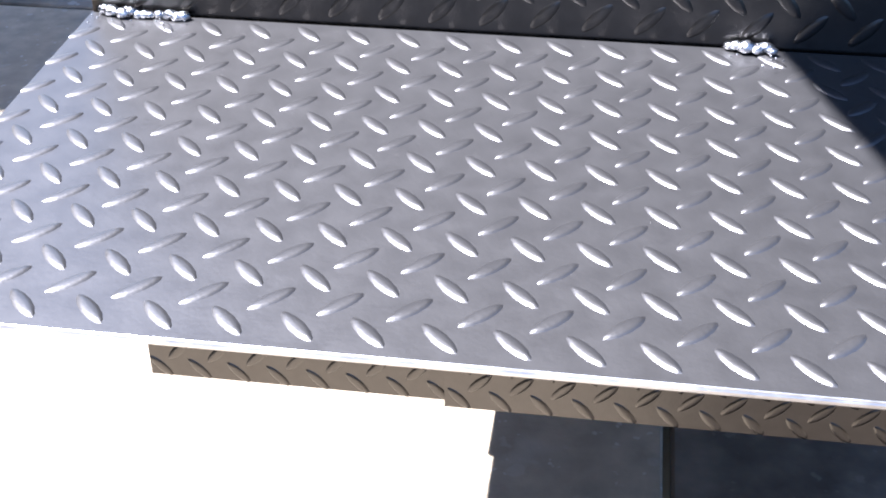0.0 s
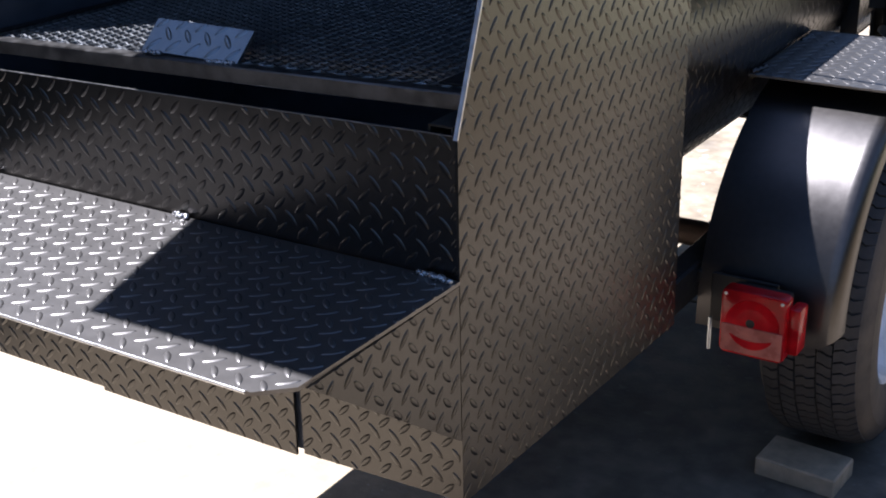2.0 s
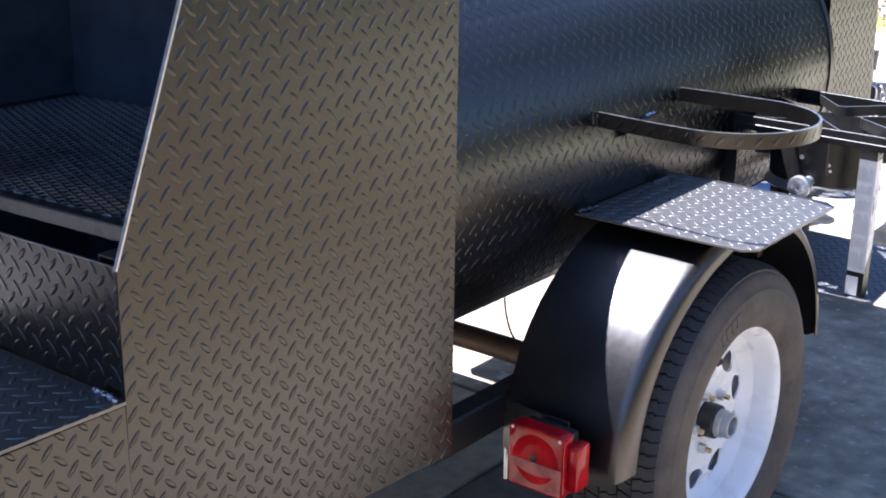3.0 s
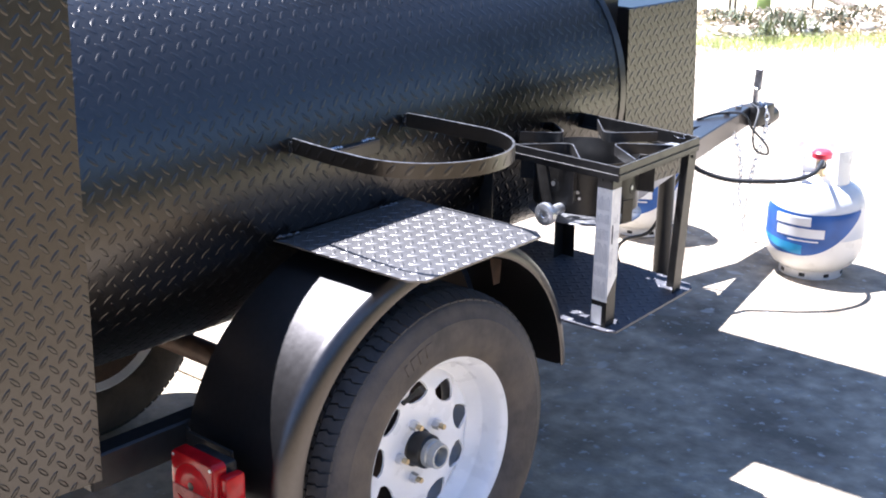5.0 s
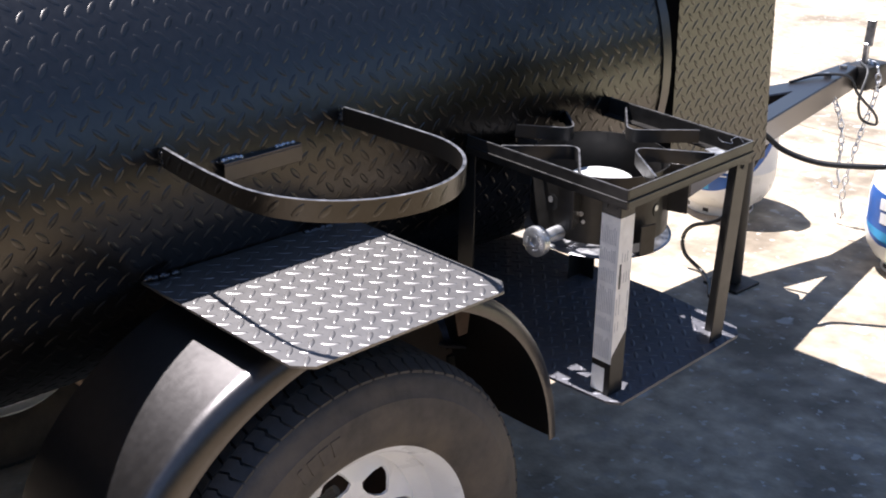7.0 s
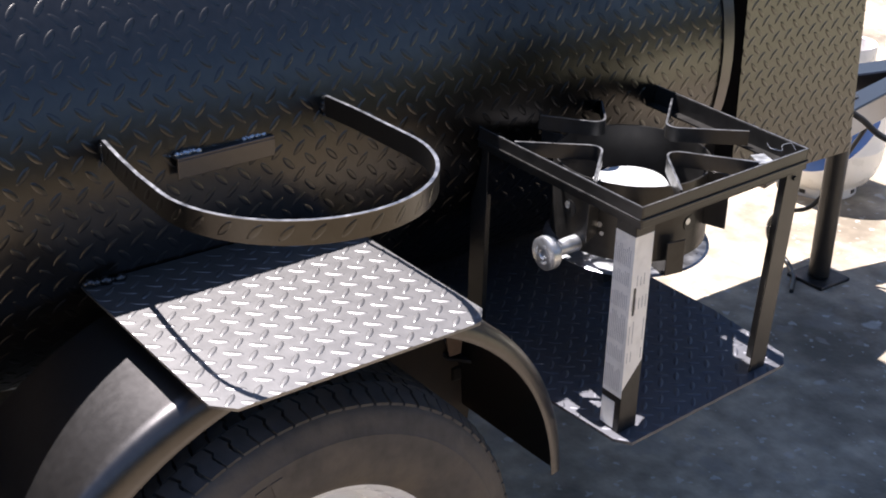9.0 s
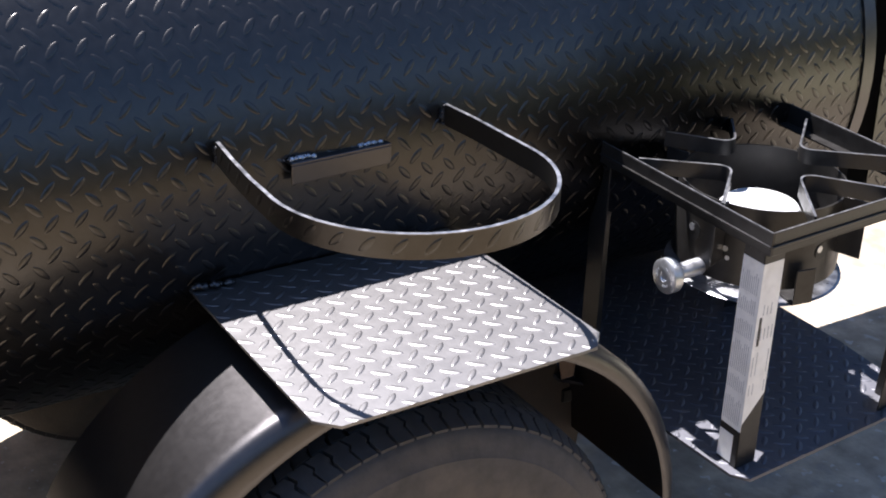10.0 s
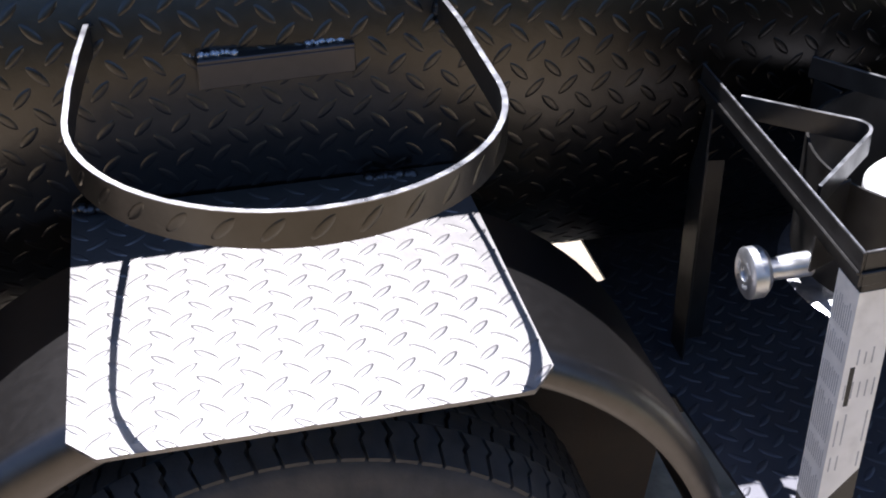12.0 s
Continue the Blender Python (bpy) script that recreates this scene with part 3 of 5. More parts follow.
for i, (x, y) in enumerate(((-0.345, 0.058), (-0.30, 0.059), (-0.22, 0.058), (-0.165, 0.060), (-0.12, 0.058), (-0.085, 0.059))):
    b = bmesh.new()
    q = bmesh.new()
    bmesh.ops.create_icosphere(q, subdivisions=1, radius=0.004)
    bmesh.ops.transform(q, matrix=Matrix.Translation((x, y, GZ + 0.03 * x)) @ Matrix.Diagonal((1.6, 0.8, 0.6, 1)), verts=q.verts)
    merge(b, q)
    part("spot_weld", b, WELD, smoker, "", 80)

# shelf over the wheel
plate("fender_shelf", [(-0.064, 0.0), (0.306, 0.0), (0.332, 0.024), (0.332, 0.378), (0.303, 0.403), (-0.064, 0.403)], (0, 1.194, 0.810), (1, 0, 0), (0, 1, 0.016), 0.004, smoker, "tread plate shelf with chamfered corners over the wheel", SUNLIT_PLATE, grid=(0.066, 0.0068), pitch=(0.0376, 0.0366), relief=0.75)
# mirrored far shelf, unseen, added to shade the ground under the chamber
plate("fender_shelf", [(2 * CX - 0.333, 1.19), (2 * CX + 0.058, 1.19), (2 * CX + 0.058, 1.597), (2 * CX - 0.333, 1.597)], (0, 0, 0.811), (1, 0, 0), (0, 1, 0), 0.004, smoker)
# bottle ring
RZ = 1.016
RC, RR = (0.157, 1.402), 0.183
ring = [(-0.047, 1.235, RZ), (0.02, 1.227, RZ), (0.09, 1.221, RZ)]
ring += [(RC[0] + RR * math.sin(radians(a)), RC[1] - RR * math.cos(radians(a)), RZ) for a in range(0, 181, 6)]
ring += [(0.09, 1.5845, RZ), (0.02, 1.584, RZ), (-0.047, 1.580, RZ)]
b = bmesh.new()
strap(b, ring, 0.030, 0.005)
holder = part("bottle_ring", b, PLATE, smoker, "bent tread plate strap welded to the chamber")
lengths = [0.0]
for p, q in zip(ring, ring[1:]):
    lengths.append(lengths[-1] + (Vector(q) - Vector(p)).length)


def on_ring(u, v, h):
    i = 0
    while i < len(lengths) - 2 and lengths[i + 1] < u:
        i += 1
    p, q = Vector(ring[i]), Vector(ring[i + 1])
    d = (q - p).normalized()
    out = Vector((d.y, -d.x, 0))
    return p + d * (u - lengths[i]) + out * (0.5 * h) + Vector((0, 0, v))


lv, lf = lugs([(0.008, -0.024), (lengths[-1] - 0.01, -0.024), (lengths[-1] - 0.01, -0.004), (0.008, -0.004)], on_ring, (0.02, -0.015))
me = bpy.data.meshes.new("strap_tread")
me.from_pydata(lv, [], lf)
tagged(link_mesh("strap_tread", me, PLATE, holder, "", 50), kind="stuff")
b = bmesh.new()
strap(b, [(p[0], p[1], RZ + 0.0008) for p in ring], 0.0009, 0.005)
part("strap_edge", b, BARE, holder, "bright cut edge of the strap")
for y in (1.238, 1.577):
    weld_bead("weld", (-0.050, y, 0.988), (-0.052, y, 1.012), 0.005, holder, int(y * 100), FRAME_BLACK)
# angle iron rest below the ring
b = bmesh.new()
rest_turn = Matrix.Translation((-0.041, 1.413, 0.973)) @ Matrix.Rotation(radians(4), 4, "Z")
box(b, (-0.004, -0.078, -0.030), (0.0, 0.078, -0.004), 0.0008, rest_turn)
box(b, (-0.030, -0.078, -0.004), (0.0, 0.078, 0.0), 0.0008, rest_turn)
rest = part("angle_rest", b, SMOOTH, smoker, "short welded angle iron rest")
weld_bead("weld", (-0.047, 1.338, 0.975), (-0.049, 1.372, 0.975), 0.0045, rest, 8)
weld_bead("weld", (-0.054, 1.446, 0.975), (-0.057, 1.484, 0.975), 0.0045, rest, 9)

# ---------------------------------------------------------------- trailer
trailer = thing("trailer", "black painted single axle trailer carrying the smoker", "trailer")
WHEEL = Vector((0.0, 1.376, 0.3555))


def rail(name, lo, hi, label=""):
    bm = bmesh.new()
    box(bm, lo, hi, 0.004)
    return part(name, bm, FRAME_BLACK, trailer, label)


rail("side_rail", (-0.100, 0.72, 0.425), (-0.050, 2.26, 0.498))
rail("inner_beam", (-0.765, 0.45, 0.415), (-0.690, 2.44, 0.498))
rail("side_rail", (2 * CX + 0.050, 0.45, 0.395), (2 * CX + 0.100, 2.26, 0.498))
for y in (0.62, 2.20):
    rail("cross_member", (-0.69, y, 0.42), (-0.10, y + 0.05, 0.504))
b = bmesh.new()
rod(b, (0.04, WHEEL.y, WHEEL.z + 0.02), (2 * CX - 0.04, WHEEL.y, WHEEL.z + 0.02), 0.03, 20)
part("axle", b, DARK, trailer, "brown rusty axle tube")
for x in (-0.05, 2 * CX + 0.05):
    b = bmesh.new()
    for i, w in enumerate((0.30, 0.22, 0.14)):
        box(b, (x - 0.022, WHEEL.y - w, 0.392 + 0.009 * i), (x + 0.022, WHEEL.y + w, 0.400 + 0.009 * i), 0.001)
    part("leaf_spring", b, DARK, trailer)

# A-frame tongue: two channels that meet under the coupler
TX, TZ = -0.631, 0.542
b = bmesh.new()
prism(b, [(-0.319, 2.95, TZ), (-0.44, 3.45, TZ), (-0.59, 4.13, TZ), (-0.635, 4.33, TZ), (-0.690, 4.34, TZ), (-0.680, 4.15, TZ), (-0.665, 3.93, TZ), (-0.85, 2.95, TZ), (-0.785, 2.95, TZ), (-0.592, 3.83, TZ), (-0.400, 2.95, TZ)], (0, 0, -0.078), 0.004)
part("tongue_beam", b, SMOOTH, trailer, "painted steel A-frame tongue")
b = bmesh.new()
prism(b, [(-0.896, 2.80, 0.588), (-0.40, 2.80, 0.588), (-0.451, 3.125, 0.588), (-0.472, 3.39, 0.582), (-0.61, 3.56, 0.582), (-0.896, 3.56, 0.582)], (0, 0, 0.006))
part("tongue_plate", b, FRAME_BLACK, trailer)
b = bmesh.new()
box(b, (TX - 0.045, 4.295, 0.462), (TX + 0.045, 4.440, 0.545), 0.01, None, 2)
rod(b, (TX, 4.418, 0.482), (TX, 4.514, 0.482), 0.045, 20, 0.032, 0.006)
coupler = part("coupler", b, FRAME_BLACK, trailer, "black ball coupler")
b = bmesh.new()
box(b, (-0.010, -0.008, 0.0), (0.010, 0.008, 0.074), 0.003, Matrix.Translation((TX, 4.344, 0.542)))
box(b, (-0.017, -0.006, 0.063), (0.017, 0.006, 0.154), 0.004, Matrix.Translation((TX, 4.344, 0.542)) @ pose(0, 0, 0, -6, 0, 0))
part("latch_handle", b, BARE, coupler)
for x, y in ((-0.625, 4.10), (-0.650, 4.24)):
    part("bolt_head", rod(bmesh.new(), (x, y, TZ), (x, y, TZ + 0.010), 0.013, 12), BARE, coupler)
# jack post
b = bmesh.new()
rod(b, (-0.52, 3.50, 0.012), (-0.52, 3.50, 0.545), 0.030, 24)
post = part("jack_post", b, FRAME_BLACK, trailer, "round black jack post with a square foot")
b = bmesh.new()
box(b, (-0.582, 3.438, 0.0), (-0.458, 3.562, 0.010), 0.002)
part("foot_plate", b, FRAME_BLACK, post)


# chains
def link_mesh_data():
    bm = bmesh.new()
    path = [(0.009 * math.cos(a) , 0, 0.017 * math.sin(a) * (1.0 if abs(math.sin(a)) > 0.2 else 1.0)) for a in [2 * math.pi * i / 14 for i in range(14)]]
    tube(bm, path, 0.0032, 6, True)
    me_ = bpy.data.meshes.new("link")
    bmesh.ops.recalc_face_normals(bm, faces=bm.faces)
    bm.to_mesh(me_)
    bm.free()
    me_.transform(Matrix.Scale(UNIT, 4))
    me_.materials.append(GALV)
    me_.polygons.foreach_set("use_smooth", [True] * len(me_.polygons))
    return me_


LINK = link_mesh_data()


def chain(keys, hook):
    pts = curve_points(keys, 30)
    dist, out = 0.0, [pts[0]]
    for p, q in zip(pts, pts[1:]):
        dist += (q - p).length
        if dist > 0.026:
            out.append(q)
            dist = 0
    bm = bmesh.new()
    e = Vector(keys[-1])
    tube(bm, [e + Vector(v) for v in ((0, 0, 0), (0.004, 0, -0.02), (0.014, 0, -0.04), (0.006, 0, -0.06), (-0.012, 0, -0.062), (-0.018, 0, -0.045))], 0.0045 if hook else 0.003, 8)
    head = part("safety_chain", bm, GALV, trailer, "galvanised safety chain with a hook")
    for i, p in enumerate(out):
        ob = new("link", LINK)
        ob.parent = head
        d = (out[min(i + 1, len(out) - 1)] - out[max(i - 1, 0)]).normalized()
        ob.matrix_basis = Matrix.Translation(UNIT * p) @ d.to_track_quat("Z", "Y").to_matrix().to_4x4() @ Matrix.Rotation(radians(90 * (i % 2) + 20), 4, "Z")


chain([(-0.578, 4.09, 0.466), (-0.552, 4.1, 0.392), (-0.547, 4.111, 0.307), (-0.549, 4.111, 0.233)], True)
chain([(-0.653, 4.365, 0.545), (-0.589, 4.355, 0.54), (-0.562, 4.323, 0.455), (-0.568, 4.27, 0.328), (-0.578, 4.238, 0.201), (-0.584, 4.228, 0.084)], True)
b = bmesh.new()
tube(b, curve_points([(-0.653, 3.92, 0.546), (-0.631, 4.047, 0.553), (-0.568, 4.132, 0.546), (-0.541, 4.164, 0.487), (-0.504, 4.228, 0.413), (-0.515, 4.259, 0.37), (-0.547, 4.217, 0.392), (-0.541, 4.175, 0.466), (-0.568, 4.259, 0.54), (-0.631, 4.323, 0.551)], 8), 0.005, 8)
part("light_cable", b, HOSE, trailer, "black wiring cable looped at the tongue")


# wheels
def wheel(x_out, side_):
    """A trailer wheel whose outer face looks along side_ (+1: towards +x)."""
    turn = Matrix.Translation((x_out, WHEEL.y, WHEEL.z)) @ Matrix.Rotation(radians(90 * side_), 4, "Y") @ Matrix.Scale(1.03, 4)
    bm = bmesh.new()
    # rim barrel; height 0 is the outer flange, negative goes inwards
    lathe(bm, [(0.205, -0.012), (0.219, -0.004), (0.222, -0.009), (0.219, -0.013), (0.206, -0.018), (0.199, -0.03), (0.197, -0.065), (0.176, -0.085), (0.172, -0.12), (0.19, -0.16), (0.21, -0.19), (0.206, -0.19), (0.165, -0.12), (0.168, -0.085), (0.191, -0.06), (0.194, -0.03), (0.200, -0.018)], turn, 96, True)
    rim = part("wheel", bm, RIM, trailer, "white enamelled steel wheel with a black tyre")
    # disc with windows
    bm = bmesh.new()

    def loop(pts):
        vs = [bm.verts.new((p[0], p[1], 0)) for p in pts]
        for i in range(len(vs)):
            bm.edges.new((vs[i], vs[(i + 1) % len(vs)]))

    ring_ = lambda r, n: [(r * math.cos(2 * math.pi * i / n), r * math.sin(2 * math.pi * i / n)) for i in range(n)]
    loop(ring_(0.176, 72))
    loop(ring_(0.036, 36))
    for w in range(9):
        a = radians(40 * w + 24.5)
        shape = []
        for i in range(14):
            t = 2 * math.pi * i / 14
            r = 0.133 + 0.025 * math.sin(t)
            q = 0.027 * math.cos(t) * (1.0 - 0.35 * math.sin(t)) * (1.15 if math.sin(t) < 0 else 1)
            shape.append((r * math.cos(a) - q * math.sin(a), r * math.sin(a) + q * math.cos(a)))
        loop(shape)
    bmesh.ops.triangle_fill(bm, use_beauty=True, use_dissolve=False, edges=bm.edges[:])
    for v in bm.verts:
        r = v.co.xy.length
        v.co.z = -0.070 - (0.007 if r < 0.078 else 0.0) - (0.022 * max(0.0, (r - 0.155) / 0.02))
    bmesh.ops.recalc_face_normals(bm, faces=bm.faces)
    bmesh.ops.solidify(bm, geom=bm.faces[:], thickness=0.005)
    bmesh.ops.transform(bm, matrix=turn, verts=bm.verts)
    part("wheel_disc", bm, RIM, rim, "", 40)
    # tyre
    bm = bmesh.new()
    prof = [(0.208, -0.014), (0.214, -0.006), (0.226, 0.003), (0.245, 0.009), (0.27, 0.0115), (0.285, 0.0112), (0.296, 0.0098), (0.298, 0.0082), (0.310, 0.004), (0.322, -0.002), (0.3285, -0.008), (0.3315, -0.016), (0.3325, -0.026),
            (0.335, -0.06), (0.336, -0.10), (0.335, -0.14), (0.334, -0.178), (0.326, -0.192), (0.30, -0.206), (0.26, -0.21), (0.226, -0.203), (0.21, -0.19)]
    lathe(bm, prof, turn, 96)
    tread = bmesh.new()
    rows_ = ((-0.0085, -0.048), (-0.0505, -0.078), (-0.0815, -0.119), (-0.1225, -0.150), (-0.1535, -0.186))
    n = 84
    wear = random.Random(8)
    for k, (h0, h1) in enumerate(rows_):
        for i in range(n):
            a0 = 2 * math.pi * (i + 0.5 * (k % 2)) / n + wear.uniform(-0.002, 0.002)
            wide = 2 * math.pi / n * (0.40 if i % 2 else 0.43)
            lean = 0.010 * (1 if k % 2 else -1)
            hm = (h0 + h1) / 2
            jog = 0.006
            outline = [(a0 - wide + lean, h0), (a0 + wide + lean, h0), (a0 + wide + jog, hm + 0.003), (a0 + wide - jog, hm - 0.003), (a0 + wide - lean, h1), (a0 - wide - lean, h1), (a0 - wide - jog, hm - 0.003), (a0 - wide + jog, hm + 0.003)]
            top, low = [], []
            for t, h in outline:
                edge = max(0.0, (h + 0.046) / 0.0375, (-0.172 - h) / 0.018)
                r = 0.3452 - 0.0125 * min(1.0, edge) ** 2.2
                top.append(tread.verts.new(turn @ Vector((r * math.cos(t), r * math.sin(t), h))))
                low.append(tread.verts.new(turn @ Vector(((r - 0.014) * math.cos(t), (r - 0.014) * math.sin(t), h))))
            tread.faces.new(top)
            for e in range(8):
                tread.faces.new((low[e], low[(e + 1) % 8], top[(e + 1) % 8], top[e]))
    # raised plain bars where the sidewall is marked
    for a0, a1, r0, r1 in ((103, 106.5, 0.257, 0.284), (107.6, 111.1, 0.257, 0.284), (112.2, 115.7, 0.257, 0.284), (117.5, 119.5, 0.257, 0.284)):
        q = bmesh.new()
        vs = []
        for hh in (0.008, 0.0126):
            for t, r in ((a0, r0), (a1, r0), (a1, r1), (a0, r1)):
                t = radians(t + 90)
                vs.append(q.verts.new(turn @ Vector((r * math.cos(t), r * math.sin(t), hh))))
        q.faces.new(vs[4:])
        for e in range(4):
            q.faces.new((vs[e], vs[(e + 1) % 4], vs[4 + (e + 1) % 4], vs[4 + e]))
        merge(bm, q)
    part("tyre", bm, DUSTY, rim, "dusty black rubber tyre sidewall", 30)
    tagged(part("tread", tread, RUBBER, rim, "worn tread blocks", 30), kind="stuff")
    # hub, cap, nuts
    bm = bmesh.new()
    lathe(bm, [(0, -0.11), (0.044, -0.11), (0.044, -0.078), (0.037, -0.074), (0.036, -0.046), (0.032, -0.043), (0, -0.043)], turn, 32)
    part("hub", bm, GREASE, rim, "black hub")
    bm = bmesh.new()
    lathe(bm, [(0, -0.172), (0.185, -0.172), (0.19, -0.178), (0.185, -0.184), (0, -0.184)], turn, 40)
    part("backing_plate", bm, DARK, rim)
    bm = bmesh.new()
    lathe(bm, [(0.030, -0.044), (0.030, -0.032), (0.027, -0.030), (0.027, -0.016), (0.025, -0.013), (0.021, -0.013), (0.019, -0.018), (0.019, -0.034), (0, -0.034)], turn, 32)
    part("dust_cap", bm, CAP, rim, "grey plastic dust cap")
    for i in range(5):
        a = radians(72 * i + 54.5)
        c = Vector((0.0625 * math.cos(a), 0.0625 * math.sin(a), 0))
        bm = bmesh.new()
        q = bmesh.new()
        bmesh.ops.create_cone(q, cap_ends=True, segments=6, radius1=0.0115, radius2=0.010, depth=0.018)
        bmesh.ops.transform(q, matrix=turn @ Matrix.Translation(c + Vector((0, 0, -0.068))), verts=q.verts)
        merge(bm, q)
        part("lug_nut", bm, ZINC, rim, "", 20)
        bm = bmesh.new()
        rod(bm, turn @ (c + Vector((0, 0, -0.065))), turn @ (c + Vector((0, 0, -0.047))), 0.006, 10, None, 0.001)
        part("stud", bm, BRASS, rim)
    bm = bmesh.new()
    foot, tip = [Vector((rr * math.cos(radians(aa)), rr * math.sin(radians(aa)), hh)) for rr, aa, hh in ((0.136, 206, -0.066), (0.157, 195, -0.038))]
    rod(bm, turn @ foot, turn @ tip, 0.0055, 10)
    rod(bm, turn @ (tip + (foot - tip) * 0.15), turn @ (tip + (tip - foot) * 0.20), 0.0085, 10)
    part("valve_stem", bm, HOSE, rim)
    return rim


wheel(0.252, 1)
wheel(2 * CX - 0.252, -1)


# fenders
def fender(s):
    bm = bmesh.new()
    cy, cz, R = 1.430, 0.385, 0.418
    section = [(-0.044, 0.0), (0.02, 0.0), (0.09, 0.0), (0.15, 0.0), (0.195, -0.001)]
    section += [(0.202 + 0.026 * math.sin(radians(a)), -0.026 + 0.026 * math.cos(radians(a))) for a in range(15, 91, 15)]
    section += [(0.2285, -0.030), (0.2275, -0.033)]
    prev = None
    n = 56
    for i in range(n + 1):
        a = radians(3 + 178 * i / n)
        ends = min(i, n - i)
        row = []
        for x, dr in section:
            aa = a
            dr *= 1 + 0.75 * max(0.0, -math.cos(a))
            if ends < 4 and x > 0.19:
                aa += (radians(0.9) * (4 - ends)) * (1 if i < n / 2 else -1) * min(1, (x - 0.19) / 0.05)
            bow = (abs(math.cos(aa) / (1.19 if math.cos(aa) < 0 else 1.0)) ** 2.12 + abs(math.sin(aa)) ** 2.12) ** (-1 / 2.12)
            row.append(bm.verts.new((x if s > 0 else 2 * CX - x, cy + (R * bow + dr) * math.cos(aa), cz + (R * bow + dr) * math.sin(aa))))
        if prev:
            for k in range(len(row) - 1):
                bm.faces.new((prev[k], prev[k + 1], row[k + 1], row[k]))
        prev = row
    bmesh.ops.recalc_face_normals(bm, faces=bm.faces)
    bmesh.ops.solidify(bm, geom=bm.faces[:], thickness=0.003)
    return part("fender", bm, SMOOTH, trailer, "rolled steel fender in charcoal paint", 50)


mudguard = fender(1)
b = bmesh.new()
apron = [(-0.0455, 1.85, 0.29), (-0.0455, 1.862, 0.39), (-0.0455, 1.85, 0.505)]
for i in range(25):
    a = radians(16 + 150 * i / 24)
    apron.append((-0.0455, 1.430 + 0.406 * math.cos(a) * (1.13 if a > 1.57 else 1.0), 0.385 + 0.406 * math.sin(a)))
apron += [(-0.0455, 0.98, 0.47), (-0.0455, 1.50, 0.47), (-0.0455, 1.60, 0.29)]
prism(b, apron, (-0.003, 0, 0))
part("fender_apron", b, SOILED, mudguard, "dark brown soiled inner side of the fender")
far_guard = fender(-1)
# unseen mirror of the apron, added so its shadow covers a lit strip
b = bmesh.new()
prism(b, [(2 * CX - p[0], p[1], p[2]) for p in apron], (0.003, 0, 0))
part("fender_apron", b, FRAME_BLACK, far_guard)
b = bmesh.new()
prism(b, [(0.120, 1.668, 0.700), (0.120, 1.712, 0.685), (0.120, 1.706, 0.630), (0.120, 1.684, 0.630)], (0.004, 0, 0), 0.001)
part("fender_tab", b, DARK, mudguard)
for y in (0.96, 1.84):
    b = bmesh.new()
    box(b, (-0.062, y - 0.02, 0.46), (-0.04, y + 0.02, 0.485), 0.002)
    part("fender_arm", b, FRAME_BLACK, trailer)


def rounded_square(w, h, r, n=5):
    pts = []
    for cx_, cz_, a0 in ((w / 2 - r, h / 2 - r, 0), (-w / 2 + r, h / 2 - r, 90), (-w / 2 + r, -h / 2 + r, 180), (w / 2 - r, -h / 2 + r, 270)):
        for i in range(n + 1):
            a = radians(a0 + 90 * i / n)
            pts.append((cx_ + r * math.cos(a), cz_ + r * math.sin(a)))
    return pts


